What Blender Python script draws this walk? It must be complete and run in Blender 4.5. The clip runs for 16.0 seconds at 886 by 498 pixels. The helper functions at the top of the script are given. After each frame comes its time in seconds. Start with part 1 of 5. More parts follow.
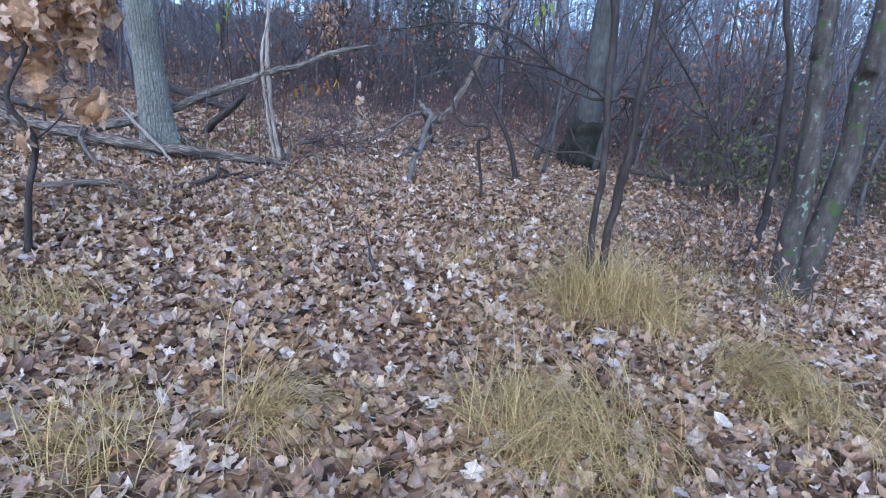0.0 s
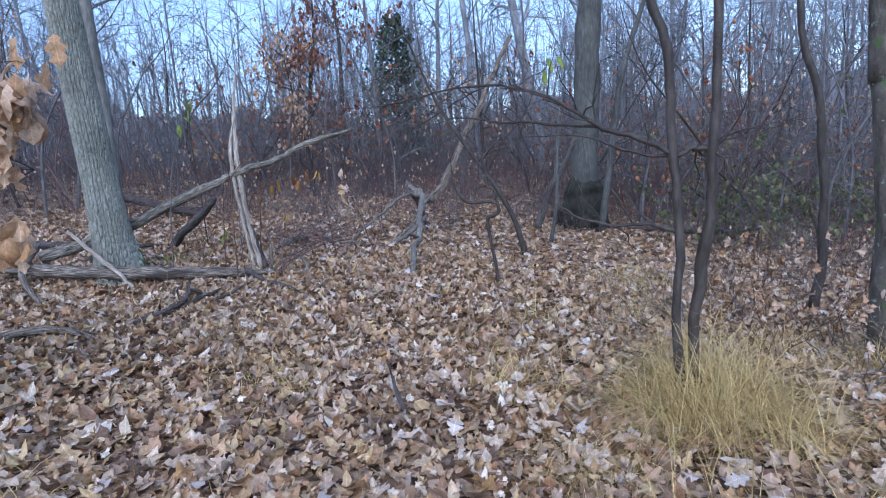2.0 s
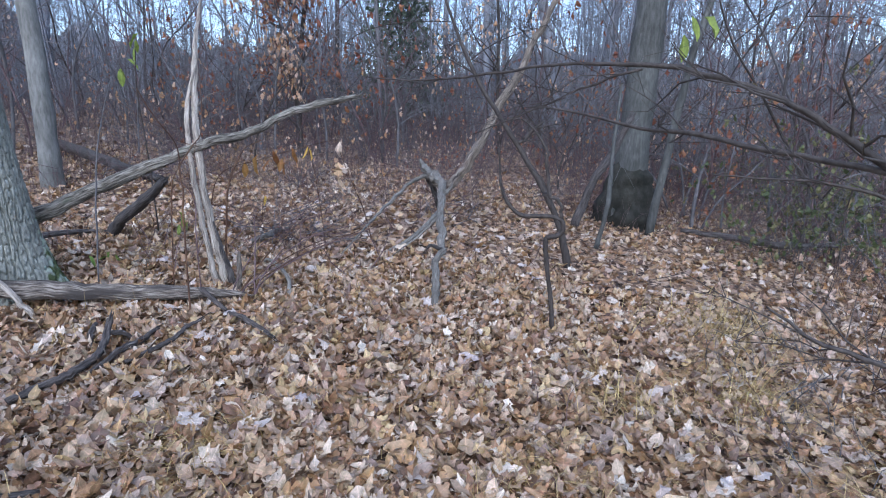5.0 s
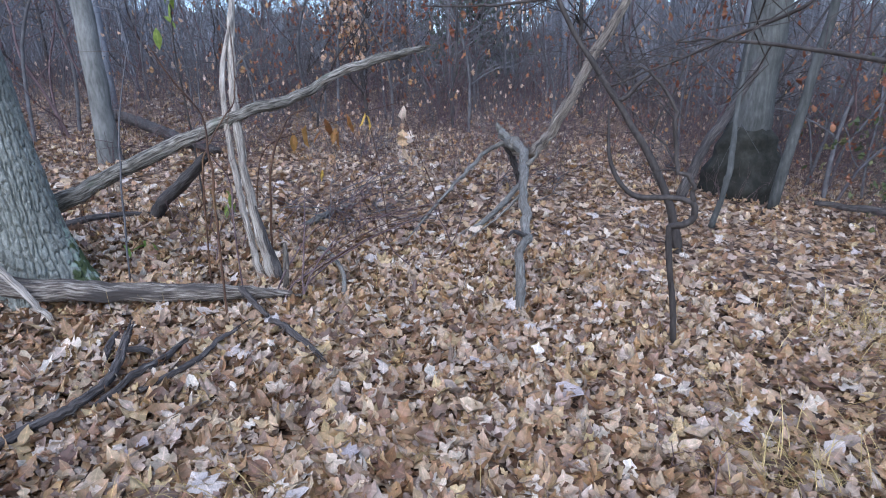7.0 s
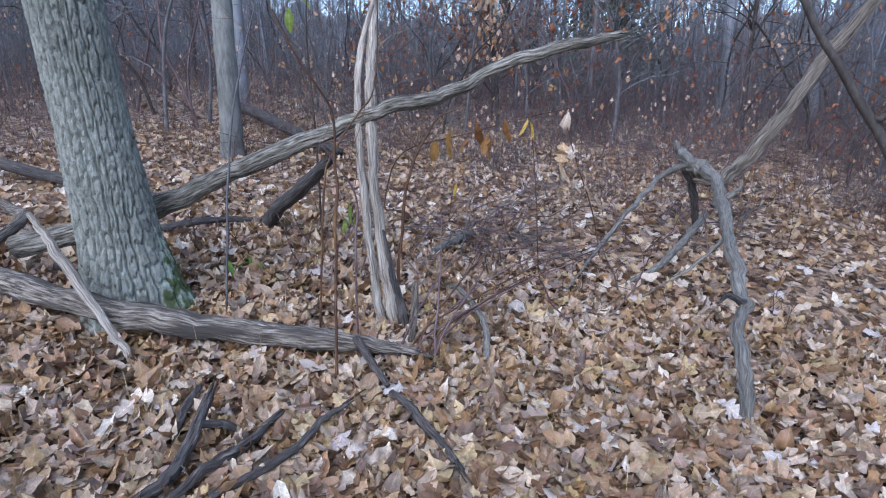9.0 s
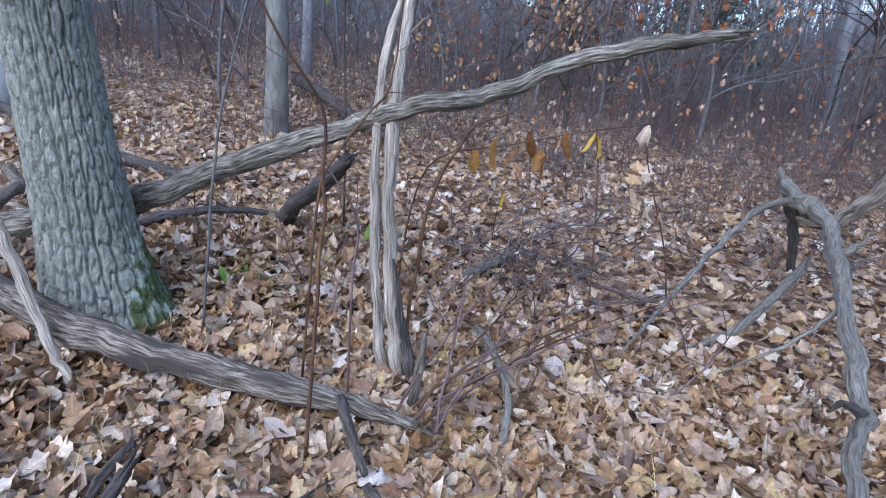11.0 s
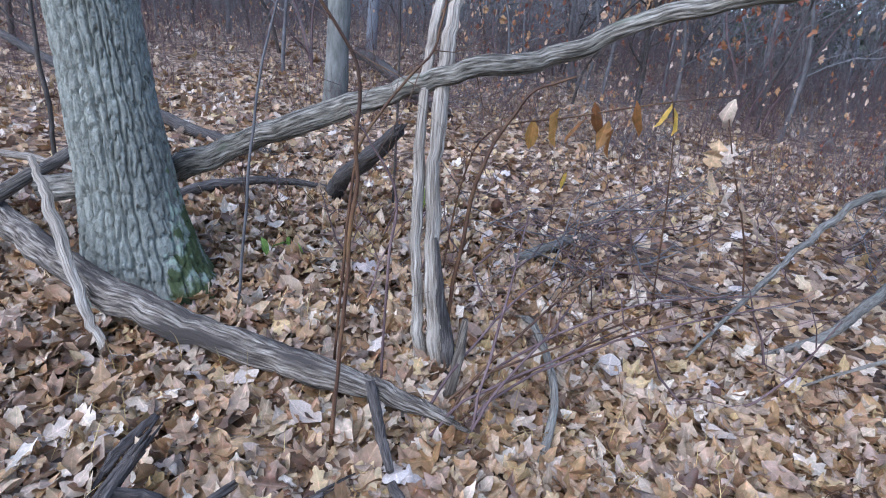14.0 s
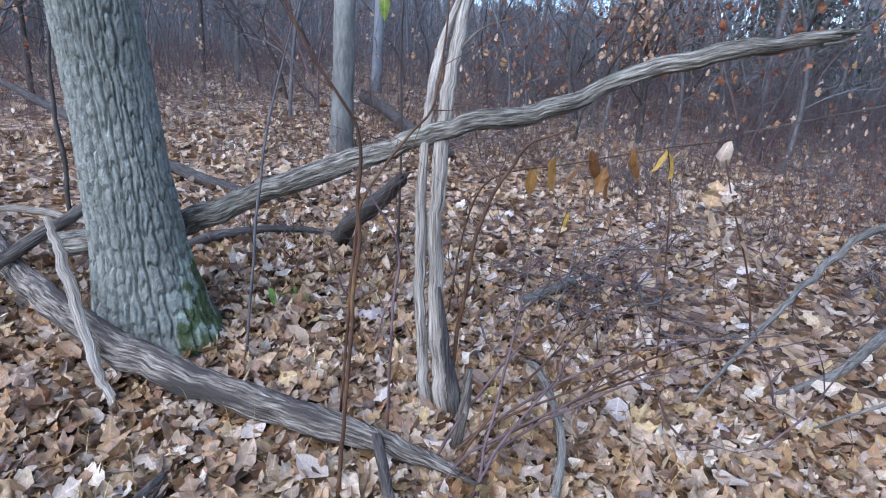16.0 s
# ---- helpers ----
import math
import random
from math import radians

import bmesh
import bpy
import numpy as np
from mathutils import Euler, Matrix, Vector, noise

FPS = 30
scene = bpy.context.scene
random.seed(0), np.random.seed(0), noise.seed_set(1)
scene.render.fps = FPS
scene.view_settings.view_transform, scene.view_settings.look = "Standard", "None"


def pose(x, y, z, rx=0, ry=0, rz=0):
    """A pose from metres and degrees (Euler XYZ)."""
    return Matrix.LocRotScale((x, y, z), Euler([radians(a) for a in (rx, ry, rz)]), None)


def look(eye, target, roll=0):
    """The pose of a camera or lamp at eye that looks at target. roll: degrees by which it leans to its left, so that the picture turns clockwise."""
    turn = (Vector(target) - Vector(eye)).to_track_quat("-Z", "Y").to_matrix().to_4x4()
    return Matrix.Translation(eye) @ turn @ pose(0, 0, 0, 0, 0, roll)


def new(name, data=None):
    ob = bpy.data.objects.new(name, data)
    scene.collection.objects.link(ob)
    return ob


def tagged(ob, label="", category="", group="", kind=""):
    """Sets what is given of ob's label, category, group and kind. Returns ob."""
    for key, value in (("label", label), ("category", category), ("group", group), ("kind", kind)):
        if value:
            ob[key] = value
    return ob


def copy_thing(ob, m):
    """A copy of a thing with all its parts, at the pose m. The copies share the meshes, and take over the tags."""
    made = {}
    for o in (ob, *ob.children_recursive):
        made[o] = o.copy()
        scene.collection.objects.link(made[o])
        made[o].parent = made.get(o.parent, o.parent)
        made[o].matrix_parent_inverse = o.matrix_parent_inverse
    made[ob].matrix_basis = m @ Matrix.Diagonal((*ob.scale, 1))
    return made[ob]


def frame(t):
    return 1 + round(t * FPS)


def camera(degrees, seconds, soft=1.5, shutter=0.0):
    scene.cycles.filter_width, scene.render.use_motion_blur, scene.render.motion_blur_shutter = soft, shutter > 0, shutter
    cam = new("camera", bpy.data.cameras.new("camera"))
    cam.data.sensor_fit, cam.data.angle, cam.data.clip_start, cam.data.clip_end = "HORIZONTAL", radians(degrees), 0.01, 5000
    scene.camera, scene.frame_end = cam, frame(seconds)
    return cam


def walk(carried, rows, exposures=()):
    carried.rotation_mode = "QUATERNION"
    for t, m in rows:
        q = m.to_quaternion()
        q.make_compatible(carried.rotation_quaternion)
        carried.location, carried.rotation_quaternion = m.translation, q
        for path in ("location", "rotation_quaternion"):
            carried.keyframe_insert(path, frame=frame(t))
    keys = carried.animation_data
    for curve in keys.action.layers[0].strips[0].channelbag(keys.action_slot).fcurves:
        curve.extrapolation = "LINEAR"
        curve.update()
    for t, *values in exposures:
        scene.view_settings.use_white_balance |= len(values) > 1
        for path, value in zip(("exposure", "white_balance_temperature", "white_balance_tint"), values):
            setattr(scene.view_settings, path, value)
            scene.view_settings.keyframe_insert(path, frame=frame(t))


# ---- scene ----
cam = camera(78.1, 16.0, soft=1.1)
PATH = [
    (0, (0.006, 0.011, 1.545), (-0.421, 1.888, 0.999), 3.2),
    (0.5, (-0.101, 0.212, 1.557), (-0.558, 2.063, 0.954), 2.2),
    (1, (-0.252, 0.362, 1.558), (-0.537, 2.278, 1.062), 1.5),
    (1.5, (-0.453, 0.563, 1.589), (-0.801, 2.498, 1.221), 1.0),
    (2, (-0.469, 0.797, 1.573), (-0.845, 2.740, 1.282), -3.8),
    (2.5, (-0.482, 1.045, 1.583), (-0.914, 2.986, 1.370), -5.3),
    (3, (-0.611, 1.315, 1.570), (-1.032, 3.263, 1.397), -2.8),
    (3.2, (-0.670, 1.400, 1.583), (-1.071, 3.352, 1.409), -2.8),
    (5.3, (-1.191, 2.422, 1.892), (-1.518, 4.333, 1.398), 0.7),
    (5.5, (-1.234, 2.516, 1.865), (-1.672, 4.403, 1.365), 0.7),
    (6, (-1.257, 2.763, 1.837), (-1.807, 4.607, 1.291), -2.0),
    (6.5, (-1.278, 2.939, 1.847), (-1.915, 4.753, 1.295), -2.4),
    (7, (-1.349, 3.040, 1.845), (-1.907, 4.866, 1.254), -1.8),
    (7.5, (-1.606, 3.192, 1.841), (-2.149, 5.009, 1.207), 2.1),
    (8, (-1.805, 3.309, 1.791), (-2.476, 5.074, 1.130), 6.0),
    (8.5, (-1.901, 3.486, 1.748), (-2.727, 5.208, 1.152), 3.0),
    (8.7, (-1.928, 3.596, 1.760), (-2.818, 5.297, 1.201), 0.4),
    (10.8, (-2.137, 4.263, 1.868), (-3.144, 5.866, 1.221), 5.6),
    (11, (-2.148, 4.319, 1.849), (-3.209, 5.893, 1.219), 5.1),
    (11.5, (-2.175, 4.467, 1.807), (-3.357, 5.928, 1.122), 5.3),
    (12, (-2.238, 4.461, 1.774), (-3.459, 5.849, 1.01), 7.1),
    (12.5, (-2.263, 4.437, 1.766), (-3.502, 5.809, 1.002), 7.7),
    (13, (-2.285, 4.408, 1.744), (-3.582, 5.73, 0.989), 7.6),
    (13.5, (-2.26, 4.439, 1.77), (-3.52, 5.812, 1.044), 6.9),
    (14, (-2.208, 4.487, 1.79), (-3.42, 5.91, 1.076), 5.5),
    (14.5, (-2.178, 4.51, 1.815), (-3.362, 5.98, 1.154), 5.3),
    (15, (-2.106, 4.551, 1.838), (-3.236, 6.071, 1.197), 4.9),
    (15.5, (-2.143, 4.525, 1.851), (-3.354, 6.002, 1.257), 4.2),
    (16, (-2.188, 4.489, 1.853), (-3.457, 5.914, 1.254), 3.7),
]
walk(cam, [(t, look(eye, target, roll)) for t, eye, target, roll in PATH], exposures=[(0, 1.18, 4950, 14), (2.5, 1.15, 5250, 13), (5.5, 1.36, 5400, 13), (8, 1.34, 5400, 13), (11, 1.5, 5400, 13), (16, 1.57, 5350, 12)])

# ---- sky and light: an overcast winter afternoon ----
world = bpy.data.worlds.new("overcast_sky")
scene.world = world
world.use_nodes = True
wn = world.node_tree.nodes
sky = wn.new("ShaderNodeTexSky")
sky.sky_type = "NISHITA"
sky.sun_disc = False
sky.sun_elevation = radians(32)
sky.sun_rotation = radians(200)
sky.air_density, sky.dust_density, sky.ozone_density = 1.0, 1.0, 2.0
veil = wn.new("ShaderNodeHueSaturation")
veil.inputs["Saturation"].default_value = 0.85
world.node_tree.links.new(sky.outputs["Color"], veil.inputs["Color"])
world.node_tree.links.new(veil.outputs["Color"], wn["Background"].inputs["Color"])
wn["Background"].inputs["Strength"].default_value = 0.15
sun = new("sun", bpy.data.lights.new("sun", "SUN"))
sun.data.energy, sun.data.angle, sun.data.color = 0.9, radians(40), (1.0, 0.97, 0.94)
sun.matrix_world = look((0, 0, 30), (-8, 18, 8))


# ---- materials ----
def material(name, colors, scale=(8, 8, 8), rough=0.85, bump=0.3, fine=40, coords="Object", spread=0.5, patch=None, island=0.0, detail=8, bump_dist=0.01, spec=0.3):
    """Noise-mixed colours at two scales with relief; patch: (colour, scale, threshold) for lichen, moss or stains."""
    m = bpy.data.materials.new(name)
    m.use_nodes = True
    n, l = m.node_tree.nodes, m.node_tree.links
    b = n["Principled BSDF"]
    co = n.new("ShaderNodeTexCoord")
    mp = n.new("ShaderNodeMapping")
    mp.inputs["Scale"].default_value = scale
    l.new(co.outputs[coords], mp.inputs["Vector"])
    no = n.new("ShaderNodeTexNoise")
    no.inputs["Scale"].default_value, no.inputs["Detail"].default_value, no.inputs["Roughness"].default_value = 1.0, detail, 0.65
    l.new(mp.outputs["Vector"], no.inputs["Vector"])
    ramp = n.new("ShaderNodeValToRGB")
    e = ramp.color_ramp.elements
    while len(e) < len(colors):
        e.new(0.5)
    for i, c in enumerate(colors):
        e[i].position = 0.5 + spread * (i / max(1, len(colors) - 1) - 0.5)
        e[i].color = (*c, 1)
    l.new(no.outputs["Fac"], ramp.inputs["Fac"])
    out = ramp.outputs["Color"]
    big = n.new("ShaderNodeTexNoise")
    big.inputs["Scale"].default_value, big.inputs["Detail"].default_value = 2.3, 4
    l.new(co.outputs["Object"], big.inputs["Vector"])
    val = n.new("ShaderNodeMapRange")
    val.inputs["From Min"].default_value, val.inputs["From Max"].default_value = 0.3, 0.7
    val.inputs["To Min"].default_value, val.inputs["To Max"].default_value = 0.75, 1.25
    l.new(big.outputs["Fac"], val.inputs["Value"])
    hsv = n.new("ShaderNodeHueSaturation")
    l.new(val.outputs["Result"], hsv.inputs["Value"])
    l.new(out, hsv.inputs["Color"])
    out = hsv.outputs["Color"]
    if patch:
        for color, pscale, cut in patch:
            pn = n.new("ShaderNodeTexNoise")
            pn.inputs["Scale"].default_value, pn.inputs["Detail"].default_value = pscale, 5
            if coords == "UV":
                grain = n.new("ShaderNodeMapping")
                grain.inputs["Scale"].default_value = (3.5, 0.6, 1)
                l.new(co.outputs["UV"], grain.inputs["Vector"])
                l.new(grain.outputs["Vector"], pn.inputs["Vector"])
            else:
                l.new(co.outputs["Object"], pn.inputs["Vector"])
            pr = n.new("ShaderNodeMapRange")
            pr.inputs["From Min"].default_value, pr.inputs["From Max"].default_value = cut, cut + (0.08 if coords == "UV" else 0.05)
            l.new(pn.outputs["Fac"], pr.inputs["Value"])
            mx = n.new("ShaderNodeMix")
            mx.data_type = "RGBA"
            l.new(pr.outputs["Result"], mx.inputs["Factor"])
            l.new(out, mx.inputs["A"])
            mx.inputs["B"].default_value = (*color, 1)
            out = mx.outputs["Result"]
    l.new(out, b.inputs["Base Color"])
    fi = n.new("ShaderNodeTexNoise")
    fi.inputs["Scale"].default_value, fi.inputs["Detail"].default_value = fine, 6
    l.new(mp.outputs["Vector"] if coords == "UV" else co.outputs["Object"], fi.inputs["Vector"])
    if coords == "UV":
        fi.inputs["Scale"].default_value = 2.2
    bp = n.new("ShaderNodeBump")
    bp.inputs["Strength"].default_value, bp.inputs["Distance"].default_value = bump, bump_dist
    l.new(fi.outputs["Fac"], bp.inputs["Height"])
    l.new(bp.outputs["Normal"], b.inputs["Normal"])
    b.inputs["Roughness"].default_value = rough
    b.inputs["Specular IOR Level"].default_value = spec
    return m


def leaf_material(name, colors, rough=0.55, spec=0.4, per="island", translucent=0.25):
    """Each leaf takes its own colour; blotches and veins of tone within it."""
    m = bpy.data.materials.new(name)
    m.use_nodes = True
    n, l = m.node_tree.nodes, m.node_tree.links
    b = n["Principled BSDF"]
    if per == "island":
        pick = n.new("ShaderNodeNewGeometry").outputs["Random Per Island"]
    else:
        pick = n.new("ShaderNodeObjectInfo").outputs["Random"]
    ramp = n.new("ShaderNodeValToRGB")
    e = ramp.color_ramp.elements
    while len(e) < len(colors):
        e.new(0.5)
    for i, c in enumerate(colors):
        e[i].position = i / (len(colors) - 1)
        e[i].color = (*c, 1)
    l.new(pick, ramp.inputs["Fac"])
    co = n.new("ShaderNodeTexCoord")
    no = n.new("ShaderNodeTexNoise")
    no.inputs["Scale"].default_value, no.inputs["Detail"].default_value, no.inputs["Roughness"].default_value = 38, 8, 0.7
    l.new(co.outputs["Object"], no.inputs["Vector"])
    mr = n.new("ShaderNodeMapRange")
    mr.inputs["From Min"].default_value, mr.inputs["From Max"].default_value = 0.32, 0.68
    mr.inputs["To Min"].default_value, mr.inputs["To Max"].default_value = 0.55, 1.3
    l.new(no.outputs["Fac"], mr.inputs["Value"])
    sep = n.new("ShaderNodeSeparateXYZ")
    l.new(co.outputs["UV"], sep.inputs["Vector"])
    off = n.new("ShaderNodeMath")
    off.operation = "ABSOLUTE"
    l.new(sep.outputs["X"], off.inputs[0])
    rib = n.new("ShaderNodeMapRange")
    rib.inputs["From Min"].default_value, rib.inputs["From Max"].default_value = 0.008, 0.022
    rib.inputs["To Min"].default_value, rib.inputs["To Max"].default_value = 1.3, 1.0
    l.new(off.outputs["Value"], rib.inputs["Value"])
    lean = n.new("ShaderNodeMath")
    lean.operation = "MULTIPLY_ADD"
    l.new(off.outputs["Value"], lean.inputs[0])
    lean.inputs[1].default_value = -0.9
    l.new(sep.outputs["Y"], lean.inputs[2])
    comb = n.new("ShaderNodeMath")
    comb.operation = "PINGPONG"
    l.new(lean.outputs["Value"], comb.inputs[0])
    comb.inputs[1].default_value = 0.06
    vein = n.new("ShaderNodeMapRange")
    vein.inputs["From Min"].default_value, vein.inputs["From Max"].default_value = 0.004, 0.014
    vein.inputs["To Min"].default_value, vein.inputs["To Max"].default_value = 1.16, 1.0
    l.new(comb.outputs["Value"], vein.inputs["Value"])
    both = n.new("ShaderNodeMath")
    both.operation = "MULTIPLY"
    l.new(rib.outputs["Result"], both.inputs[0])
    l.new(vein.outputs["Result"], both.inputs[1])
    tone = n.new("ShaderNodeMath")
    tone.operation = "MULTIPLY"
    l.new(both.outputs["Value"], tone.inputs[0])
    l.new(mr.outputs["Result"], tone.inputs[1])
    hsv = n.new("ShaderNodeHueSaturation")
    l.new(ramp.outputs["Color"], hsv.inputs["Color"])
    l.new(tone.outputs["Value"], hsv.inputs["Value"])
    hue = n.new("ShaderNodeMapRange")
    hue.inputs["From Min"].default_value, hue.inputs["From Max"].default_value = 0.3, 0.7
    hue.inputs["To Min"].default_value, hue.inputs["To Max"].default_value = 0.515, 0.485
    l.new(no.outputs["Fac"], hue.inputs["Value"])
    l.new(hue.outputs["Result"], hsv.inputs["Hue"])
    l.new(hsv.outputs["Color"], b.inputs["Base Color"])
    b.inputs["Roughness"].default_value = rough
    b.inputs["Specular IOR Level"].default_value = spec
    bp = n.new("ShaderNodeBump")
    bp.inputs["Strength"].default_value, bp.inputs["Distance"].default_value = 0.25, 0.01
    l.new(no.outputs["Fac"], bp.inputs["Height"])
    l.new(bp.outputs["Normal"], b.inputs["Normal"])
    if translucent:
        tr = n.new("ShaderNodeBsdfTranslucent")
        l.new(hsv.outputs["Color"], tr.inputs["Color"])
        mix = n.new("ShaderNodeMixShader")
        mix.inputs["Fac"].default_value = translucent
        l.new(b.outputs["BSDF"], mix.inputs[1])
        l.new(tr.outputs["BSDF"], mix.inputs[2])
        l.new(mix.outputs["Shader"], n["Material Output"].inputs["Surface"])
    return m


def leaf_mould():
    """Dark mould with the fragments of last year's leaves in it."""
    m = bpy.data.materials.new("leaf_mould")
    m.use_nodes = True
    n, l = m.node_tree.nodes, m.node_tree.links
    co = n.new("ShaderNodeTexCoord")
    warp = n.new("ShaderNodeTexNoise")
    warp.inputs["Scale"].default_value = 9
    l.new(co.outputs["Object"], warp.inputs["Vector"])
    mix = n.new("ShaderNodeMix")
    mix.data_type = "RGBA"
    mix.inputs["Factor"].default_value = 0.06
    l.new(co.outputs["Object"], mix.inputs["A"])
    l.new(warp.outputs["Color"], mix.inputs["B"])
    vo = n.new("ShaderNodeTexVoronoi")
    vo.inputs["Scale"].default_value = 22
    l.new(mix.outputs["Result"], vo.inputs["Vector"])
    sep = n.new("ShaderNodeSeparateColor")
    l.new(vo.outputs["Color"], sep.inputs["Color"])
    ramp = n.new("ShaderNodeValToRGB")
    e = ramp.color_ramp.elements
    for i, c in enumerate([(0.03, 0.018, 0.012), (0.14, 0.08, 0.045), (0.29, 0.18, 0.1), (0.46, 0.34, 0.24)]):
        if i > 1:
            e.new(0.5)
    for i, c in enumerate([(0.03, 0.018, 0.012), (0.14, 0.08, 0.045), (0.29, 0.18, 0.1), (0.46, 0.34, 0.24)]):
        e[i].position, e[i].color = i / 3, (*c, 1)
    l.new(sep.outputs["Red"], ramp.inputs["Fac"])
    b = n["Principled BSDF"]
    l.new(ramp.outputs["Color"], b.inputs["Base Color"])
    b.inputs["Roughness"].default_value = 0.85
    bp = n.new("ShaderNodeBump")
    bp.inputs["Strength"].default_value, bp.inputs["Distance"].default_value = 0.8, 0.03
    l.new(vo.outputs["Distance"], bp.inputs["Height"])
    l.new(bp.outputs["Normal"], b.inputs["Normal"])
    return m


def mossy_bark(foot, flank):
    """Grey oak bark whose damp flank carries moss low down and lichen crusts above."""
    m = material("oak_bark", [(0.11, 0.11, 0.088), (0.24, 0.242, 0.205), (0.37, 0.373, 0.325)], (70, 70, 30), 0.95, 0.8, 120)
    n, l = m.node_tree.nodes, m.node_tree.links
    b = n["Principled BSDF"]
    co = n.new("ShaderNodeTexCoord")
    sub = n.new("ShaderNodeVectorMath")
    sub.operation = "SUBTRACT"
    l.new(co.outputs["Object"], sub.inputs[0])
    sub.inputs[1].default_value = foot
    dot = n.new("ShaderNodeVectorMath")
    dot.operation = "DOT_PRODUCT"
    l.new(sub.outputs["Vector"], dot.inputs[0])
    dot.inputs[1].default_value = (flank[0] * 6.2, flank[1] * 6.2, -0.12)
    last = b.inputs["Base Color"].links[0].from_socket
    for color, scale, low, high, cut in (((0.3, 0.35, 0.27), 30, 0.3, 0.9, 0.57), ((0.085, 0.105, 0.045), 14, 0.45, 1.05, 0.52)):
        no = n.new("ShaderNodeTexNoise")
        no.inputs["Scale"].default_value, no.inputs["Detail"].default_value = scale, 6
        l.new(co.outputs["Object"], no.inputs["Vector"])
        side = n.new("ShaderNodeMapRange")
        side.inputs["From Min"].default_value, side.inputs["From Max"].default_value = low, high
        side.inputs["To Min"].default_value, side.inputs["To Max"].default_value = -0.25, 0.12
        l.new(dot.outputs["Value"], side.inputs["Value"])
        add = n.new("ShaderNodeMath")
        l.new(no.outputs["Fac"], add.inputs[0])
        l.new(side.outputs["Result"], add.inputs[1])
        edge = n.new("ShaderNodeMapRange")
        edge.inputs["From Min"].default_value, edge.inputs["From Max"].default_value = cut, cut + 0.08
        l.new(add.outputs["Value"], edge.inputs["Value"])
        mx = n.new("ShaderNodeMix")
        mx.data_type = "RGBA"
        l.new(edge.outputs["Result"], mx.inputs["Factor"])
        l.new(last, mx.inputs["A"])
        mx.inputs["B"].default_value = (*color, 1)
        last = mx.outputs["Result"]
    l.new(last, b.inputs["Base Color"])
    return m


SOIL = leaf_mould()
OAK_BARK = mossy_bark((-4.47, 5.268, 0.66), (0.58, 0.81, 0))
GREY_BARK = material("grey_bark", [(0.09, 0.085, 0.075), (0.18, 0.175, 0.155), (0.27, 0.26, 0.235)], (30, 30, 7), 0.95, 0.6, 60)
DULL_BARK = material("dull_grey_bark", [(0.045, 0.045, 0.04), (0.085, 0.085, 0.076), (0.14, 0.14, 0.126)], (30, 30, 7), 0.95, 0.7, 60)
DARK_BARK = material("dark_wet_bark", [(0.022, 0.017, 0.014), (0.05, 0.04, 0.033), (0.09, 0.075, 0.065)], (30, 30, 8), 0.7, 0.5, 60)
LICHEN_BARK = material("lichen_bark", [(0.03, 0.024, 0.02), (0.08, 0.068, 0.056), (0.15, 0.135, 0.115)], (24, 24, 8), 0.85, 0.6, 50, patch=[((0.2, 0.27, 0.19), 19, 0.62), ((0.06, 0.095, 0.03), 9, 0.6)])
DEAD_WOOD = material("weathered_wood", [(0.03, 0.023, 0.018), (0.12, 0.095, 0.075), (0.25, 0.21, 0.165), (0.4, 0.345, 0.28)], (150, 8, 8), 0.9, 1.0, 2, coords="UV", spread=0.34, bump_dist=0.012, patch=[((0.06, 0.048, 0.042), 5, 0.56), ((0.36, 0.34, 0.31), 8, 0.66)])
PALE_WOOD = material("pale_barkless_wood", [(0.06, 0.045, 0.035), (0.26, 0.215, 0.17), (0.44, 0.38, 0.31), (0.58, 0.52, 0.44)], (150, 7, 7), 0.9, 1.0, 2, coords="UV", spread=0.36, bump_dist=0.01)
DARK_WOOD = material("rotten_dark_wood", [(0.014, 0.012, 0.011), (0.045, 0.038, 0.034), (0.12, 0.105, 0.095), (0.26, 0.235, 0.21)], (130, 9, 9), 0.85, 1.0, 2, coords="UV", spread=0.55, bump_dist=0.012)
LICHEN_WOOD = material("lichened_limb", [(0.045, 0.037, 0.03), (0.14, 0.122, 0.1), (0.24, 0.22, 0.185), (0.34, 0.315, 0.275)], (110, 12, 12), 0.9, 1.0, 2, coords="UV", spread=0.45, patch=[((0.2, 0.235, 0.195), 14, 0.62), ((0.05, 0.045, 0.04), 6, 0.64)])
STREAKED_WOOD = material("dark_streaked_wood", [(0.016, 0.013, 0.012), (0.05, 0.041, 0.035), (0.12, 0.1, 0.088), (0.3, 0.27, 0.24)], (70, 10, 10), 0.85, 1.0, 2, coords="UV", spread=0.5, bump_dist=0.012, patch=[((0.27, 0.235, 0.2), 9, 0.62)])
LOG_WOOD = material("weathered_log", [(0.03, 0.023, 0.018), (0.11, 0.088, 0.07), (0.25, 0.212, 0.17), (0.42, 0.37, 0.31)], (110, 9, 9), 0.9, 1.0, 2, coords="UV", spread=0.27, bump_dist=0.014, patch=[((0.075, 0.062, 0.053), 3, 0.52), ((0.36, 0.32, 0.265), 9, 0.64)])
BARKLESS = material("barkless_log", [(0.035, 0.03, 0.024), (0.13, 0.115, 0.09), (0.27, 0.24, 0.195), (0.42, 0.38, 0.32)], (105, 10, 10), 0.9, 1.0, 2, coords="UV", spread=0.26, bump_dist=0.014, patch=[((0.05, 0.042, 0.036), 6, 0.6), ((0.2, 0.21, 0.15), 5, 0.62)])
RED_TWIG = material("reddish_twigs", [(0.06, 0.037, 0.036), (0.125, 0.08, 0.076), (0.2, 0.14, 0.133)], (9, 9, 9), 0.75, 0.2, 60)
